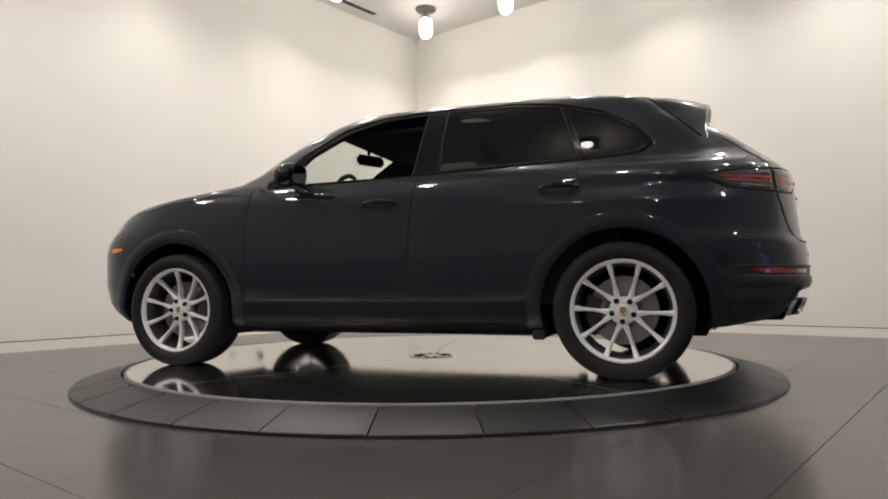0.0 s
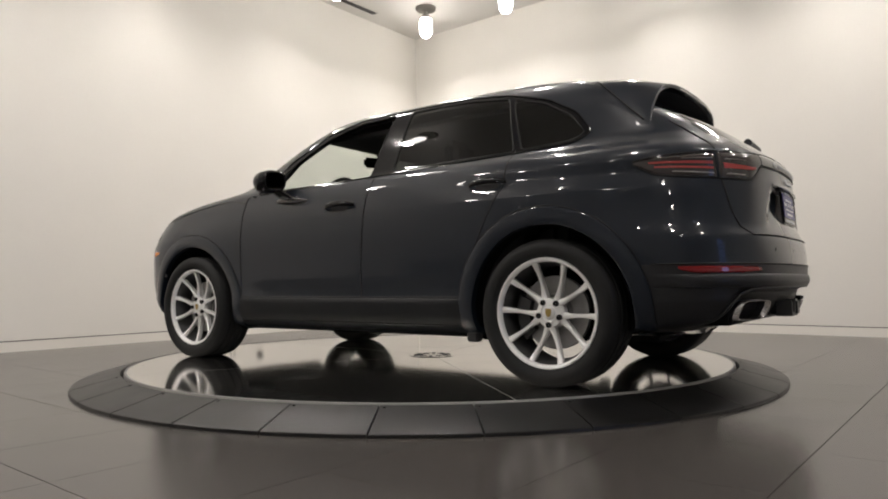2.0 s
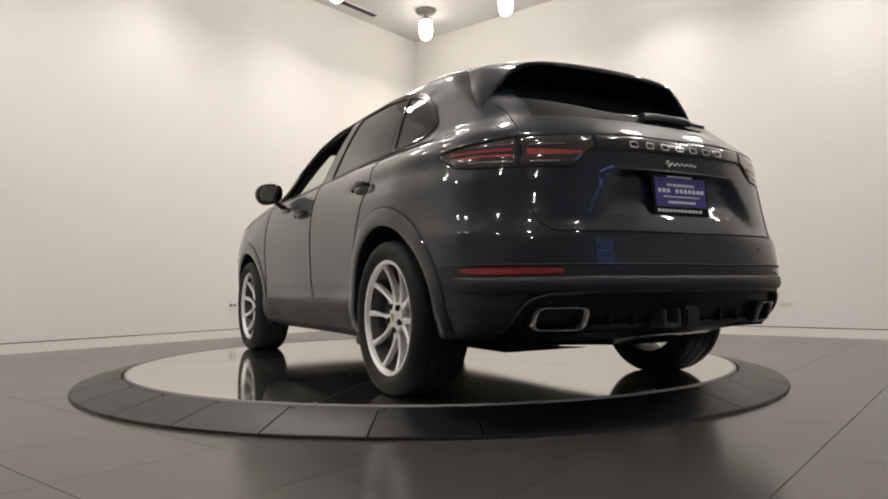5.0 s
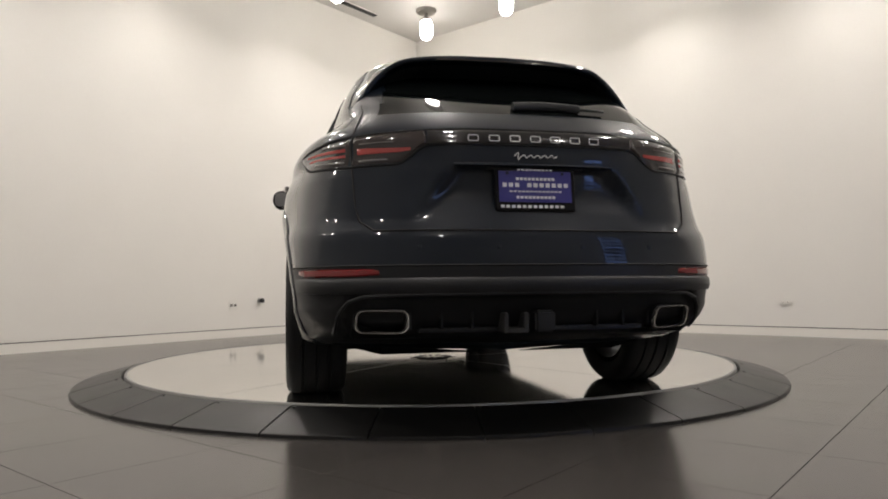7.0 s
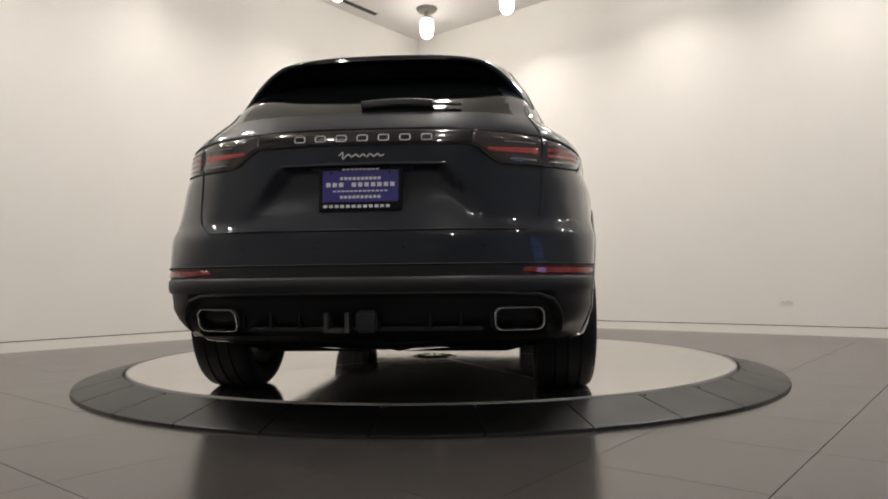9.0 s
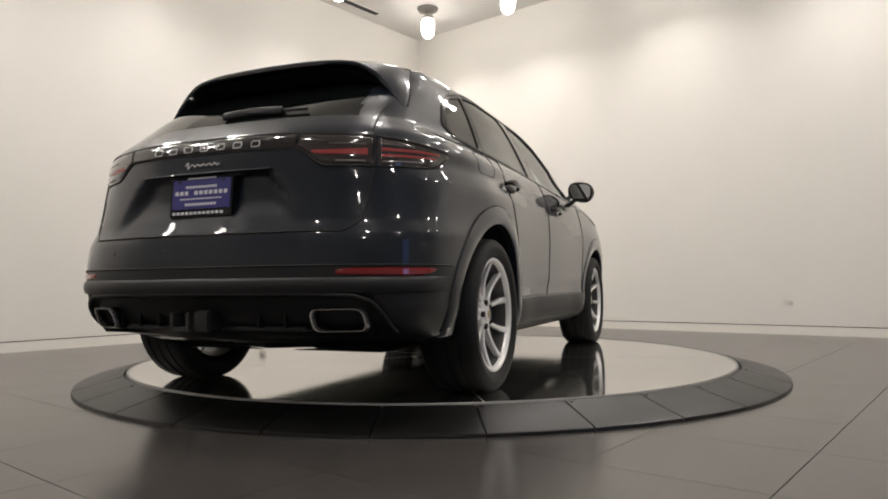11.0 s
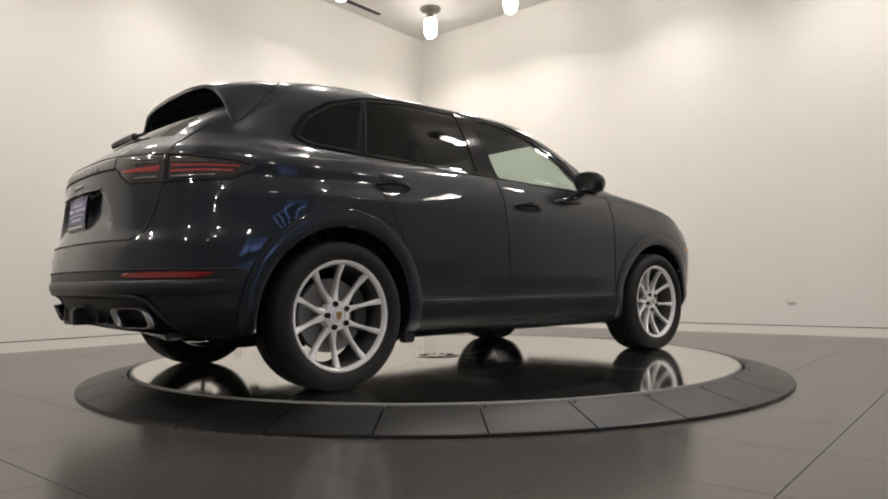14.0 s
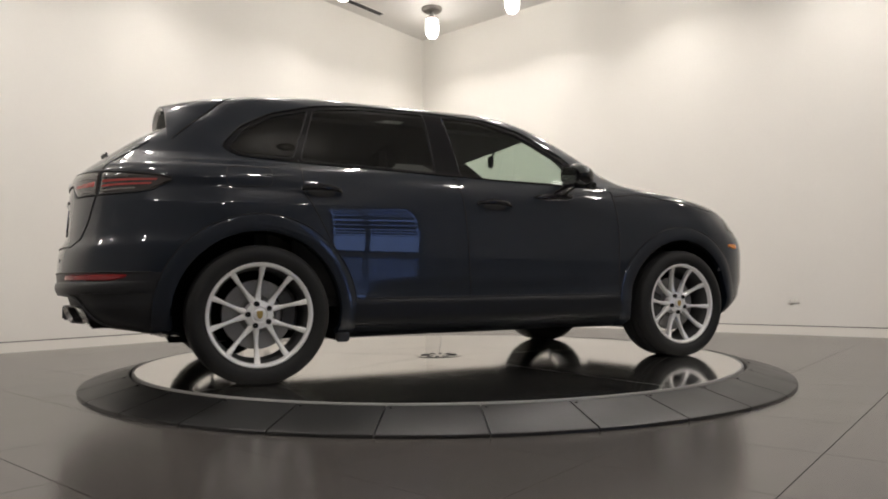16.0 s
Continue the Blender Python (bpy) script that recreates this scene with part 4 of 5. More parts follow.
def build_tail_lamps():
    z0 = 1.05
    gate = along_y(0.715, z0)
    tip = along_x(-1.885, 1.075)
    for side in (1, -1):
        # lens on the tailgate, cut slantwise towards the middle
        inner = along_y(0.425, z0)
        lo, hi = curve((0, 1.073), (0.06, 1.066), (0.26, 1.012), (0.33, 1.000), (1, 0.998)), curve((0, 1.136), (0.5, 1.133), (1, 1.121))
        unit = part("gate_lamp", patch(span(inner, gate - 0.006, lo, hi, 30), side, 0.007, 7), SMOKE_LENS, car, "smoked tail lamp with red band on the tailgate")
        part("red_band", patch(span(along_y(0.470, z0), gate - 0.012, curve((0, 1.050), (0.25, 1.038), (1, 1.034)), curve((0, 1.062), (1, 1.076)), 10), side, 0.0095), RED_BAND, unit)
        part("pale_bar", patch(span(along_y(0.565, z0), gate - 0.030, curve((0, 1.011), (1, 1.009)), curve((0, 1.020), (1, 1.020)), 8), side, 0.0095), PALE_LENS, unit)
        part("pale_bar", patch(span(along_y(0.535, z0), gate - 0.025, curve((0, 1.084), (1, 1.082)), curve((0, 1.089), (1, 1.089)), 8), side, 0.0095), PALE_LENS, unit)
        low_edge = [around(c, lo((c - inner) / (gate - inner)) - 0.003, side) + 0.002 * normal_at(c, 1.02, side) for c in lin(inner, gate, 40)]
        part("lamp_edge", tube([low_edge], 0.004, 5), SEAM, car)
        # lens on the corner, ending in a point on the flank
        lo, hi = curve((0, 0.998), (0.45, 1.004), (0.78, 1.018), (1, 1.070)), curve((0, 1.121), (0.4, 1.110), (0.8, 1.096), (1, 1.078))
        unit = part("corner_lamp", patch(span(gate + 0.006, tip, lo, hi, 26), side, 0.007, 7), SMOKE_LENS, car, "smoked corner tail lamp with red band")
        part("red_band", patch(span(gate + 0.012, gate + (tip - gate) * 0.88, curve((0, 1.056), (1, 1.064)), curve((0, 1.078), (1, 1.078)), 18), side, 0.0095), RED_BAND, unit)
        part("red_band", patch(span(gate + 0.012, gate + (tip - gate) * 0.82, curve((0, 1.032), (1, 1.042)), curve((0, 1.049), (1, 1.057)), 18), side, 0.0095), RED_BAND, unit)
        part("pale_bar", patch(span(gate + 0.014, gate + (tip - gate) * 0.62, curve((0, 1.010), (1, 1.020)), curve((0, 1.019), (1, 1.029)), 14), side, 0.0095), PALE_LENS, unit)
        part("pale_bar", patch(span(gate + 0.014, gate + (tip - gate) * 0.5, curve((0, 1.086), (1, 1.084)), curve((0, 1.092), (1, 1.089)), 14), side, 0.0095), PALE_LENS, unit)
        # fine black edge lines round the lens
        lines = [[around(c, f((c - gate) / (tip - gate)) + d, side) + 0.002 * normal_at(c, 1.05, side) for c in lin(gate, tip, 24)] for f, d in ((lo, -0.003), (hi, 0.003))]
        part("lamp_edge", tube(lines, 0.004, 5), SEAM, car)
    # strip between the lamps
    rows = []
    for y in lin(-0.43, 0.43, 40):
        rows.append([tail(y, z, h) for z, h in ((1.075, -0.002), (1.078, 0.005), (1.092, 0.006), (1.108, 0.006), (1.122, 0.006), (1.132, 0.004), (1.136, -0.002))])
    strip = part("lamp_strip", surface(rows), STRIP_LENS, car, "smoked strip between the tail lamps")
    part("lamp_edge", tube([[tail(y, z(y), 0.001) for y in lin(-0.70, 0.70, 60)] for z in (lambda y: 1.139 - 0.016 * max(abs(y) - 0.3, 0) / 0.4,)] + [[tail(y, 1.073, 0.002) for y in lin(-0.43, 0.43, 40)]], 0.004, 5), SEAM, car)
    # maker's name as seven plain bright frames, and the model script as a slanting wavy stroke
    for k in range(7):
        y = 0.252 - 0.0845 * k
        p = tail(y, 1.098, 0.0065)
        lean = (tail(y, 1.110).x - tail(y, 1.086).x) / 0.024
        ring = [(p.x + b * lean, y + a, 1.098 + b) for a, b in rounded(0.040, 0.024, 0.006, 3)]
        part("badge_frame", tube([ring], 0.0026, 6, closed=True), BADGE, strip)
    wave = [(0.088 - 0.0044 * k, 1.027 + 0.0065 * math.sin(0.95 * k) * (2.2 if k < 6 else 0.7 + 0.5 * (k % 7 > 4))) for k in range(41)]
    part("model_badge", tube([[tail(y - 0.5 * (z - 1.029), z, 0.005) for y, z in wave]], 0.0026, 6), BADGE, car, "small bright wavy script badge")


build_tail_lamps()


def build_tail_details():
    gap = []
    # tailgate gap, up both sides
    for side in (1, -1):
        pts = []
        for y, z in stretch([(0.0, 0.730), (0.64, 0.732), (0.690, 0.770), (0.705, 0.83), (0.715, 1.00), (0.718, 1.08), (0.705, 1.14), (0.68, 1.20), (0.655, 1.26), (0.655, 1.31)], 0.02):
            pts.append(tail(side * y, z, 0.0006))
        gap.append(pts)
    part("tailgate_gap", tube(gap, 0.0042, 5), SEAM, car)
    # step between painted bumper and satin lower half
    line = [around(c, 0.597, s) + 0.001 * normal_at(c, 0.597, s) for s in (1, -1) for c in (lin(0.98, 0, 40) if s > 0 else lin(0.02, 0.98, 40))]
    part("bumper_gap", tube([line], 0.004, 5), SEAM, car)
    for side in (1, -1):
        c0, c1 = along_y(0.615, 0.575), along_x(-2.085, 0.575)
        part("rear_reflector", patch(span(c0, c1, curve((0, 0.560), (0.25, 0.554), (0.8, 0.553), (1, 0.572)), curve((0, 0.582), (0.12, 0.586), (0.8, 0.588), (1, 0.586)), 16), side, 0.005), RED_LENS, car, "slim red reflector in the bumper")
    rows = []
    for s, cs in ((1, lin(1.04, 0, 46)), (-1, lin(0.02, 1.04, 46))):
        for c in cs:
            f = 1 - step(c, 0.70, 1.03)
            rows.append([around(c, z, s) + h * f * normal_at(c, z, s) for z, h in ((0.489, -0.004), (0.493, 0.010), (0.515, 0.014), (0.540, 0.010), (0.549, 0.003), (0.552, -0.002))])
    part("bumper_lip", surface(rows), PLASTIC, car, "satin black bumper lip")
    rim = []
    for y, z in stretch([(-0.785, 0.33), (-0.778, 0.39), (-0.765, 0.423), (-0.739, 0.458), (-0.681, 0.479), (-0.519, 0.486), (0.0, 0.489), (0.519, 0.486), (0.681, 0.479), (0.739, 0.458), (0.765, 0.423),
                         (0.778, 0.39), (0.785, 0.33)], 0.02):
        p = tail(y, z)
        rim.append(Vector((p.x - dent(y, z) - 0.004, y, z)))
    part("apron_rim", tube([rim], 0.0075, 8), PLASTIC, car, "rounded satin rim round the black apron")
    for y in (-0.5, -0.38, -0.26, 0.26, 0.38, 0.5):
        p = tail(y, 0.40)
        part("apron_fin", cubes((p.x - 0.008, p.x + 0.06, y - 0.005, y + 0.005, 0.350, 0.455), bevel=0.002), APRON, car)
    part("apron_ledge", cubes((-2.355, -2.22, -0.47, 0.47, 0.336, 0.354), bevel=0.006), PLASTIC, car)
    for y in (-0.47, -0.17, 0.17, 0.47):
        part("parking_sensor", revolve([(0.001, 0.003), (0.010, 0.002), (0.011, -0.004)], 16), PAINT, car, at=Matrix.Translation(tail(y, 0.665, -0.0015)) @ pose(0, 0, 0, 0, 0, 90))
    # tailpipes: rounded oblong trims, raked
    for side in (1, -1):
        ring = rounded(0.200, 0.092, 0.030)

        def pipe(a, b, grow, deep):
            y, z = 0.610 + a * grow, 0.381 + b * grow
            return Vector((-2.398 + (y - 0.51) * 0.42 + (0.427 - z) * 0.45 + deep, side * y, z))
        rows = [[pipe(a, b, g, d) for a, b in ring] for g, d in ((0.890, 0.014), (0.895, 0.0), (0.925, -0.007), (0.985, -0.007), (1.018, 0.004), (1.015, 0.020))]
        tip = part("tailpipe_trim", surface(rows, closed_v=True), CHROME, car, "polished oblong tailpipe trim")
        part("tailpipe_shell", surface([[pipe(a, b, g, d) for a, b in ring] for g, d in ((1.015, 0.014), (1.06, 0.05), (1.10, 0.16))], closed_v=True), SILL, tip)
        bm = surface([[pipe(a, b, g, d) for a, b in ring] for g, d in ((0.8905, 0.0138), (0.885, 0.06), (0.88, 0.11))], closed_v=True)
        bm.faces.new([bm.verts.new(pipe(a, b, 0.879, 0.109)) for a, b in ring])
        part("tailpipe_bore", bm, SEAM, tip, smooth=False)
    # towing bracket under the apron
    part("tow_bracket", cubes((-2.43, -2.20, 0.048, 0.066, 0.334, 0.412), (-2.43, -2.20, 0.130, 0.148, 0.334, 0.412), (-2.43, -2.20, 0.066, 0.130, 0.334, 0.352), bevel=0.003), BARREL, car, "dark grey towing bracket under the bumper")
    part("tow_socket", cubes((-2.435, -2.25, -0.062, 0.022, 0.334, 0.420), bevel=0.010), PLASTIC, car)
    part("rear_beam", cubes((-2.26, -2.10, -0.45, 0.52, 0.318, 0.36), bevel=0.012), UNDERSIDE, car)
    part("silencer", tube([[(-2.05, -0.50, 0.35), (-2.05, 0.50, 0.35)]], 0.07, 14), UNDERSIDE, car, "dark silencer under the tail")
    part("rear_axle", tube([[(-HUB_X, -0.80, 0.33), (-HUB_X - 0.05, -0.3, 0.285), (-HUB_X - 0.05, 0.3, 0.285), (-HUB_X, 0.80, 0.33)]], 0.045, 8), UNDERSIDE, car)
    part("differential", revolve([(0.001, -0.12), (0.08, -0.09), (0.10, 0.0), (0.08, 0.09), (0.001, 0.12)], 20), UNDERSIDE, car, at=pose(-HUB_X, 0, 0.27))
    for side in (1, -1):
        part("control_arm", tube([[(-HUB_X - 0.06, side * 0.30, 0.26), (-HUB_X - 0.08, side * 0.72, 0.235)], [(-HUB_X + 0.16, side * 0.32, 0.28), (-HUB_X + 0.05, side * 0.72, 0.25)]], 0.028, 8), UNDERSIDE, car)
    part("exhaust_pipe", tube([[(-2.12, 0.62, 0.36), (-2.0, 0.52, 0.30), (-1.85, 0.34, 0.29), (-1.5, 0.22, 0.27), (-0.9, 0.16, 0.25)], [(-2.12, -0.62, 0.36), (-2.0, -0.52, 0.30), (-1.85, -0.34, 0.29), (-1.5, -0.22, 0.27), (-0.9, -0.16, 0.25)]], 0.032, 10), BARREL, car, "dull dark exhaust pipes")
    part("front_axle", tube([[(HUB_X, -0.80, 0.33), (HUB_X, -0.3, 0.27), (HUB_X, 0.3, 0.27), (HUB_X, 0.80, 0.33)]], 0.045, 8), UNDERSIDE, car)
    part("underbody", cubes((-0.95, 1.95, -0.60, 0.60, 0.245, 0.32), (-0.92, 0.92, -0.86, 0.86, 0.242, 0.30), (-1.84, -0.95, -0.57, 0.57, 0.315, 0.40), (-2.26, -1.842, -0.72, 0.72, 0.312, 0.40), bevel=0.01), UNDERSIDE, car, "black underbody panels")


build_tail_details()


def build_number_plate():
    lean = pose(-2.402, 0.005, 0.893, 0, 5, 0)
    frame_me = cubes((-0.006, 0.006, -0.166, 0.166, -0.086, 0.086), bevel=0.005)
    plate = part("plate_frame", frame_me, GLOSS_BLACK, car, "black dealer plate frame with blue plate", at=lean)
    part("number_plate", cubes((-0.009, -0.0062, -0.150, 0.150, -0.050, 0.075)), PLATE_BLUE, plate, "blue dealer plate with white print", smooth=False)
    # print as plain bars
    bm = bmesh.new()
    for y, w, z, h in ((0.0, 0.15, 0.0800, 0.006), (0.0, 0.165, 0.043, 0.011), (0.0, 0.22, -0.0075, 0.006), (0.0, 0.165, -0.031, 0.011)):
        n = max(int(w / 0.016), 1)
        for k in range(n):
            c = y - w / 2 + w * (k + 0.5) / n
            box(bm, -0.0107, -0.0060, c - w / n * 0.36, c + w / n * 0.36, z - h / 2, z + h / 2)
    for k in range(11):
        y = 0.127 - 0.0254 * k
        if k == 3:
            continue
        box(bm, -0.0107, -0.0060, y - 0.0085, y + 0.0085, 0.010, 0.0265)
    for k in range(12):
        y = 0.138 - 0.0225 * k
        box(bm, -0.0085, -0.0050, y - 0.0075, y + 0.0075, -0.073, -0.062)
    tagged(part("printed_bars", bm, WHITE_INK, plate, smooth=False), kind="stuff")
    bolt = finish("plate_bolt", revolve([(0.001, -0.012), (0.006, -0.011), (0.0065, -0.004)], 10), BOLT)
    for y in (-0.115, 0.115):
        shared("plate_bolt", bolt, plate, pose(0, y, 0.066, 0, 0, -90))
    # lip over the plate
    rows = []
    for y in lin(-0.33, 0.33, 30):
        rows.append([tail(y, z, h) for z, h in ((1.000, -0.001), (0.997, 0.006), (0.990, 0.008), (0.983, 0.004), (0.984, -0.03))])
    part("plate_lip", surface(rows), PAINT, car)
    for y in (-0.15, 0.15):
        part("plate_lamp", cubes((-2.40, -2.37, y - 0.05, y + 0.05, 0.976, 0.984), bevel=0.002), SEAM, car)


build_number_plate()


def build_spoiler():
    """A deep visor over the rear glass whose ends run down the pillars."""
    tipline = [(-1.955, 0.0, 1.578), (-1.950, 0.20, 1.576), (-1.938, 0.36, 1.568), (-1.925, 0.46, 1.552), (-1.912, 0.525, 1.520), (-1.905, 0.590, 1.462), (-1.903, 0.645, 1.390), (-1.862, 0.668, 1.322)]

    def roof_at(x, y):
        lo, hi = 1.30, 1.709
        for _ in range(30):
            mid = (lo + hi) / 2
            if side_y(x, mid) > y:
                lo = mid
            else:
                hi = mid
        return (x, y, lo + 0.002)
    rootline = [roof_at(-1.50, 0.002), roof_at(-1.505, 0.20), roof_at(-1.515, 0.36), roof_at(-1.54, 0.47)] + [tuple(flank(x, z, 1, 0.003)) for x, z in ((-1.61, 1.575), (-1.69, 1.50), (-1.785, 1.41), (-1.875, 1.325))]
    tipline[-1] = tuple(flank(-1.905, 1.318, 1, 0.002))
    inline = [(-1.775, 0.0, 1.52), (-1.775, 0.20, 1.518), (-1.765, 0.34, 1.512), (-1.755, 0.43, 1.500), (-1.75, 0.485, 1.470), (-1.785, 0.545, 1.425), (-1.83, 0.610, 1.370), (-1.880, 0.69, 1.318)]

    def fine(line, n=40):
        xs = lin(0, 1, len(line))
        fs = [curve(*[(a, p[k]) for a, p in zip(xs, line)]) for k in range(3)]
        half = [Vector([f(t) for f in fs]) for t in lin(0, 1, n)]
        return [Vector((p.x, -p.y, p.z)) for p in half[:0:-1]] + half
    a, b, c = fine(tipline), fine(rootline), fine(inline)
    rows = []
    m = len(a)
    for i, (t, r, q) in enumerate(zip(a, b, c)):
        s = abs(2 * i / (m - 1) - 1)
        thick = 0.022 * (1 - 0.6 * s ** 4)
        inward = Vector((0, -t.y, 1.15 - t.z))
        inward = inward.normalized() * thick
        top = [r + (t - r) * u + Vector((0, 0, 0.016 * math.sin(math.pi * u) * (1 - s ** 6))) for u in (0, 0.15, 0.4, 0.7, 0.93)]
        rows.append([r - Vector((0, 0, 0.03))] + top + [t, t + 0.5 * inward + Vector((-0.004, 0, 0)), t + inward, t + inward + (q - t - inward) * 0.1, t + inward + (q - t - inward) * 0.6, q])
    bm = surface(rows)
    bmesh.ops.recalc_face_normals(bm, faces=bm.faces[:])
    spoiler = part("roof_spoiler", bm, PAINT, car, "deep roof spoiler over the rear glass")
    part("spoiler_lining", surface([[t + Vector((0.02, 0, -0.030)) + 0.012 * Vector((0, -t.y, 1.0 - t.z)), t + (q - t) * 0.55 + Vector((0, 0, -0.012)), q + Vector((-0.01, 0, 0.0))] for t, q in zip(a[8:-8], c[8:-8])]), PLASTIC, spoiler)
    part("spoiler_gap", tube([[p + Vector((0.0, 0, 0.002)) for p in b]], 0.004, 5), SEAM, spoiler)
    part("brake_light", surface([[t + Vector((-0.003, 0, -0.020)), t + Vector((-0.002, 0, -0.010))] for t in a[m // 2 - 9:m // 2 + 10]]), SMOKE_LENS, spoiler)


build_spoiler()


def build_wiper():
    """Rear wiper parked on the glass: a thick cover and a thin blade."""
    rows = []
    for t in lin(0, 1, 14):
        y = 0.035 - 0.300 * t
        w = 0.023 * (1 - 0.12 * t)
        p = tail(y, 1.262 + 0.01 * math.sin(math.pi * t))
        n = Vector((-0.5, 0, 0.86))
        u = Vector((0.86, 0, 0.5))
        rows.append([p + n * (0.010 + 0.024 * max(math.sin(2 * math.pi * k / 10), -0.3)) + u * w * math.cos(2 * math.pi * k / 10) for k in range(10)])
    bm = surface(rows, closed_v=True)
    bm.verts.ensure_lookup_table()
    bm.faces.new(bm.verts[0:10])
    bm.faces.new(bm.verts[130:140][::-1])
    bmesh.ops.recalc_face_normals(bm, faces=bm.faces[:])
    wiper = part("wiper_arm", bm, PLASTIC, car, "black rear wiper parked on the glass")
    part("wiper_blade", tube([[tail(y, 1.268 + 0.012 * y, 0.012) + Vector((0, 0, 0.010)) for y in lin(0.0, -0.385, 20)]], 0.008, 6), PLASTIC, wiper)


build_wiper()


def build_small_parts():
    for side in (1, -1):
        xs = lin(1.905, 2.02, 12)
        rows = []
        for i, x in enumerate(xs):
            t = i / 11
            h = 0.017 * (0.35 + 0.65 * min(t * 2.2, 1)) * (1 if t < 0.9 else 0.6)
            rows.append([flank(x, 0.782 - 0.010 * t + h * s, side, 0.005 if abs(s) < 1 and 0 < i < 11 else -0.002) for s in (-1, -0.8, 0, 0.8, 1)])
        part("side_marker", surface(rows), AMBER, car, "amber side marker lamp")
        rows = []
        for i, x in enumerate(lin(1.90, 2.17, 14)):
            t = i / 13
            rows.append([flank(x, 0.93 - 0.03 * t + 0.045 * math.sin(math.pi * (0.1 + 0.85 * t)) * s, side, 0.004 if abs(s) < 1 and 0 < i < 13 else -0.003) for s in (-1, -0.85, 0, 0.85, 1)])
        part("headlight", surface(rows), SMOKE_LENS, car, "smoked headlight lens")
    flap = smooth_poly([(-1.62, 1.155), (-1.385, 1.160), (-1.385, 1.050), (-1.62, 1.045)], 0.03)
    part("fuel_flap_gap", tube([[flank(x, z, -1, 0.0004) for x, z in flap[::2]]], 0.0025, 5, closed=True), SEAM, car)
    # hood and fender gap
    for side in (1, -1):
        part("fender_gap", tube([[flank(x, z, side, 0.0005) for x, z in stretch([(0.90, 1.10), (1.10, 1.125), (1.45, 1.085), (1.80, 1.02)], 0.03)]], 0.003, 5), SEAM, car)


build_small_parts()


def build_cabin():
    """What shows through the front glass: seats, dashboard, steering wheel and mirror."""
    part("cabin_floor", cubes((-1.6, 1.15, -0.80, 0.80, 0.40, 0.45)), LINING, car, smooth=False)
    part("dashboard", cubes((0.62, 1.12, -0.78, 0.78, 0.80, 1.10), bevel=0.05), LEATHER, car, "black dashboard")
    for side in (1, -1):
        part("door_lining", cubes((-1.25, 0.85, side * 0.80 - 0.02, side * 0.80 + 0.02, 0.45, 1.13), bevel=0.01), LINING, car)
        y = 0.40 * side
        seat = part("front_seat", cubes((-0.38, 0.22, y - 0.27, y + 0.27, 0.50, 0.72), bevel=0.06), LEATHER, car, "black leather front seat")
        rows = []
        for t in lin(0, 1, 12):
            x, z = -0.36 - 0.20 * t, 0.62 + 0.62 * t
            w = 0.27 - 0.09 * t ** 2
            d = 0.075 - 0.02 * t
            rows.append([(x + d * math.cos(2 * math.pi * k / 16), y + math.copysign(abs(math.sin(2 * math.pi * k / 16)) ** 0.6, math.sin(2 * math.pi * k / 16)) * w, z) for k in range(16)])
        bm = surface(rows, closed_v=True)
        bm.verts.ensure_lookup_table()
        bm.faces.new(bm.verts[-16:])
        part("seat_back", bm, LEATHER, seat)
        part("head_restraint", cubes((-0.62, -0.51, y - 0.13, y + 0.13, 1.25, 1.43), bevel=0.045), LEATHER, seat)
    part("roof_lining", cubes((-1.45, 0.44, -0.60, 0.60, 1.515, 1.54), bevel=0.008), LINING, car)
    part("rear_bench", cubes((-1.25, -0.72, -0.68, 0.68, 0.50, 0.72), bevel=0.06), LEATHER, car, "black leather rear bench")
    part("rear_backrest", cubes((-1.42, -1.22, -0.68, 0.68, 0.62, 1.26), bevel=0.06), LEATHER, car)
    part("load_cover", cubes((-2.05, -1.42, -0.66, 0.66, 1.10, 1.13), bevel=0.005), LINING, car)
    ring = [(0.0, 0.185 * math.cos(2 * math.pi * k / 40), 0.185 * math.sin(2 * math.pi * k / 40)) for k in range(40)]
    wheel = part("steering_wheel", tube([ring], 0.016, 8, closed=True), LEATHER, car, "black leather steering wheel", at=pose(0.50, 0.40, 1.115, 0, -24, 0))
    part("wheel_boss", revolve([(0.001, -0.03), (0.07, -0.02), (0.08, 0.02), (0.001, 0.04)], 20), LEATHER, wheel, at=pose(0, 0, 0, 0, 0, 90))
    part("wheel_spoke", cubes((-0.008, 0.008, -0.18, 0.18, -0.02, 0.02), (-0.008, 0.008, -0.02, 0.02, -0.18, 0.0), bevel=0.005), LEATHER, wheel)
    bm = cubes((-0.022, 0.022, -0.125, 0.125, -0.040, 0.040), bevel=0.018)
    rear_mirror = part("interior_mirror", bm, GLOSS_BLACK, car, "black interior mirror", at=pose(0.46, 0.0, 1.462, 0, 0, -28))
    part("mirror_stem", tube([[(0.0, 0, 0.02), (0.02, 0, 0.06), (0.03, 0, 0.10)]], 0.012, 8), GLOSS_BLACK, rear_mirror)
    for y in (-0.41, 0.41):
        part("sun_visor", cubes((0.18, 0.42, y - 0.19, y + 0.19, 1.545, 1.56), bevel=0.005), LINING, car)


build_cabin()


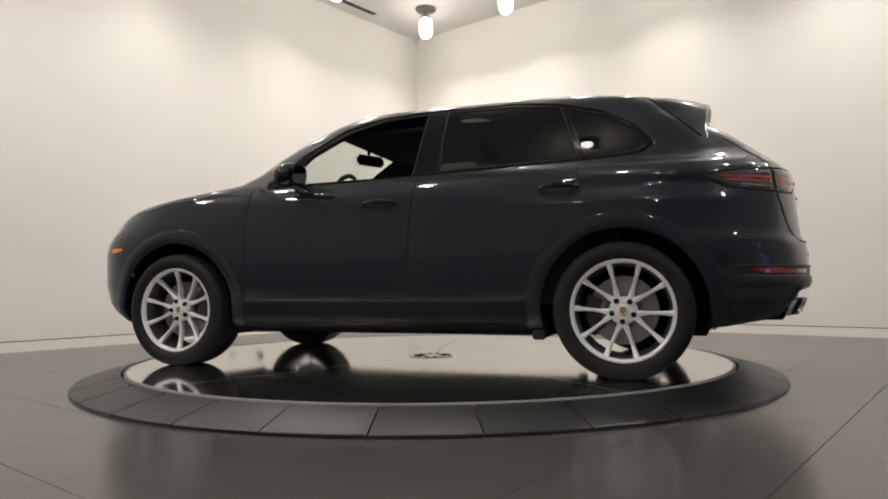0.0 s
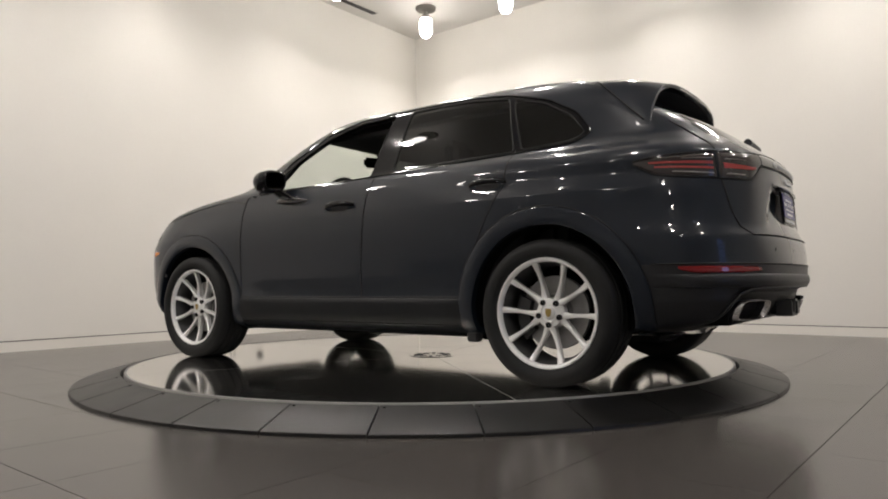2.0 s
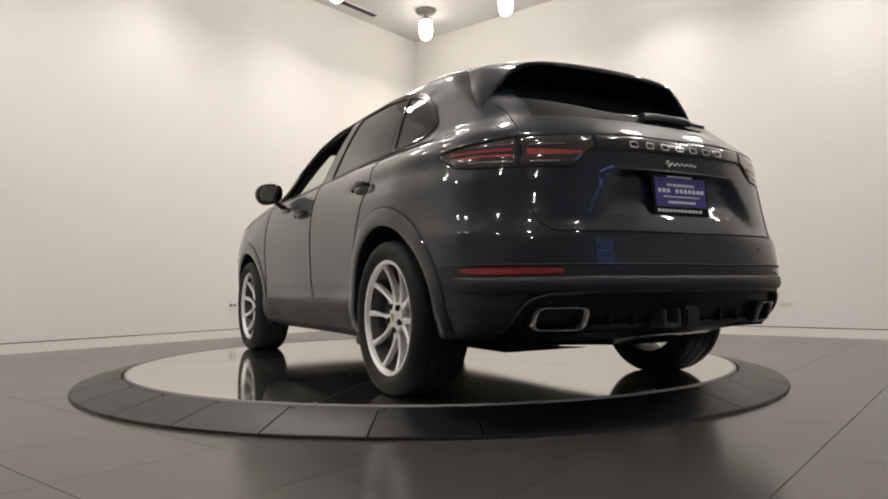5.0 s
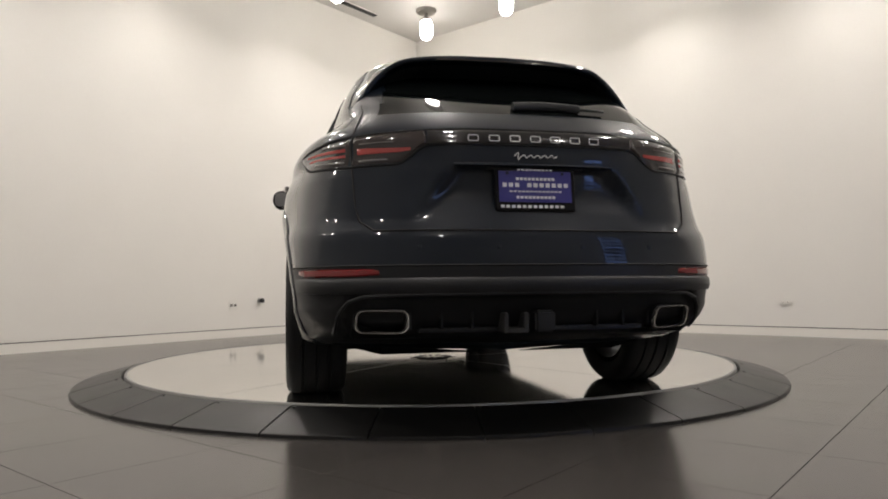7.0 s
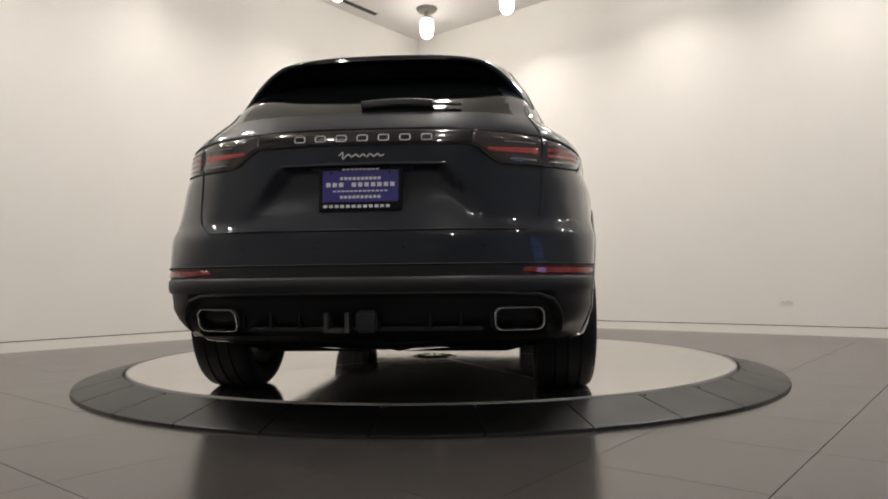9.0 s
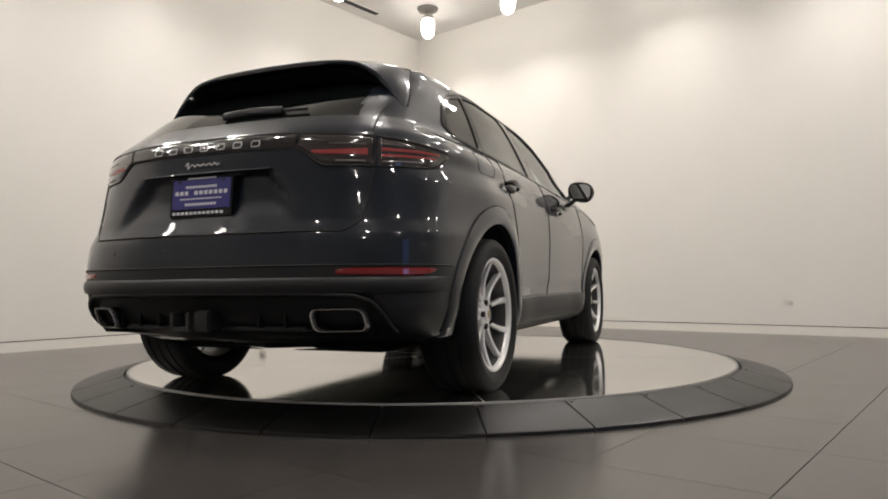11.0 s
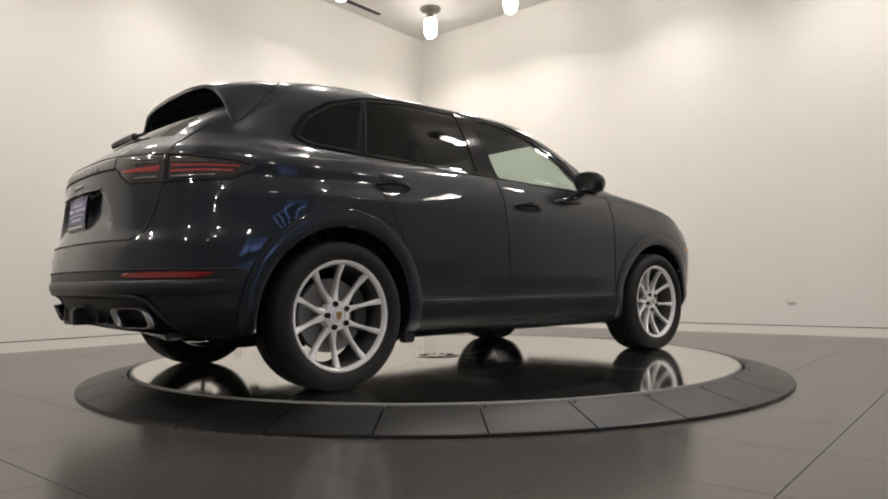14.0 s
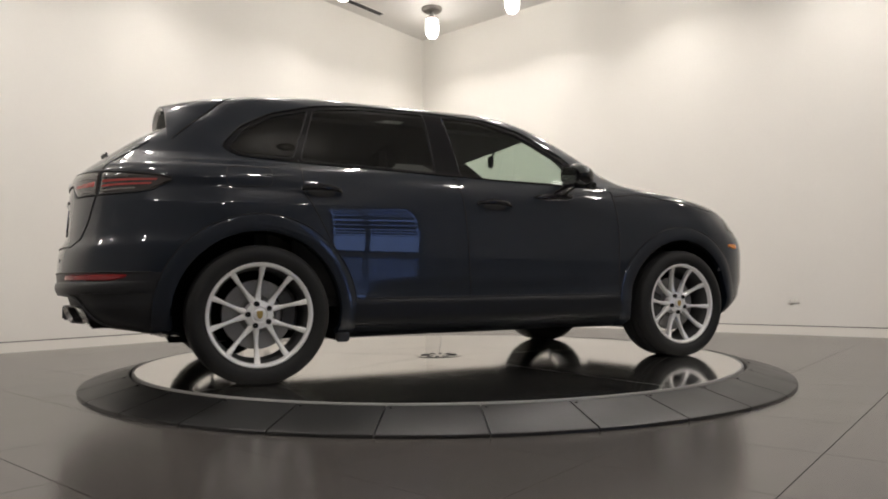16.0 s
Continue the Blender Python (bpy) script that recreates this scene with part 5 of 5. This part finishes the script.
def build_floor():
    """Dark grey-brown square tiles of 0.6 m, laid in line with the walls, on grout."""
    slab = new("floor", finish("floor", cubes((-0.2, ROOM + 0.2, -0.2, ROOM + 0.2, -0.25, -0.004)), GROUT, smooth=False))
    slab.matrix_basis = ROOM_POSE
    tagged(slab, "dark grey-brown satin floor tiles with thin joints", "floor", kind="structure")
    size, joint = 0.600, 0.0026
    start = ROOM_POSE.inverted() @ Vector((1.335, -2.644, 0))
    u0, v0 = start.x % size - size, start.y % size - size
    centre = ROOM_POSE.inverted() @ Vector((0, -1.6, 0))
    cells = []
    n = int(ROOM / size) + 2
    for i in range(n):
        for j in range(n):
            a, b = u0 + i * size, v0 + j * size
            a0, a1, b0, b1 = max(a, 0), min(a + size, ROOM), max(b, 0), min(b + size, ROOM)
            if a1 - a0 > 0.05 and b1 - b0 > 0.05:
                cells.append((math.hypot((a0 + a1) / 2 - centre.x, (b0 + b1) / 2 - centre.y), a0, a1, b0, b1))
    cells.sort()
    bm = bmesh.new()

    def slate(bm, w, h):
        c, d = 0.0004, joint / 2
        lo = [bm.verts.new((x, y, -0.006)) for x, y in ((d, d), (w - d, d), (w - d, h - d), (d, h - d))]
        mid = [bm.verts.new((x, y, -0.0015)) for x, y in ((d, d), (w - d, d), (w - d, h - d), (d, h - d))]
        top = [bm.verts.new((x, y, 0)) for x, y in ((d + c, d + c), (w - d - c, d + c), (w - d - c, h - d - c), (d + c, h - d - c))]
        bm.faces.new(top)
        for k in range(4):
            bm.faces.new((lo[k], lo[(k + 1) % 4], mid[(k + 1) % 4], mid[k]))
            bm.faces.new((mid[k], mid[(k + 1) % 4], top[(k + 1) % 4], top[k]))
        return lo + mid + top
    slate(bm, size, size)
    me = finish("floor_tile", bm, TILE, smooth=False)
    rest = bmesh.new()
    count = 0
    for r, a0, a1, b0, b1 in cells:
        if count < 290 and a1 - a0 > size - 0.001 and b1 - b0 > size - 0.001:
            shared("floor_tile", me, slab, pose(a0, b0, 0))
            count += 1
        else:
            vs = slate(rest, a1 - a0, b1 - b0)
            bmesh.ops.translate(rest, vec=(a0, b0, 0), verts=vs)
    far = part("outer_tiles", rest, TILE, slab, smooth=False)
    tagged(far, kind="stuff")


build_floor()

# ---- movement: the deck turns with the car on it ----
TURN = [(0.0, 160.07), (1.0, 151.86), (2.0, 143.55), (3.0, 134.99), (4.2, 124.49), (6.3, 106.67), (7.0, 100.86), (8.0, 92.57), (9.2, 82.55), (11.3, 64.54), (12.0, 58.46), (13.0, 49.84),
        (14.0, 41.26), (15.0, 32.60), (16.0, 24.05)]


def motions():
    rows, plates = [], []
    for t, a in TURN:
        c, s = math.cos(radians(a)), math.sin(radians(a))
        rows.append((t, pose(0.013 * c - 0.034 * s, 0.013 * s + 0.034 * c, DECK_Z, 0, 0, a)))
        plates.append((t, pose(0, 0, 0, 0, 0, a)))
    walk(car, rows)
    walk(deck, plates)


motions()
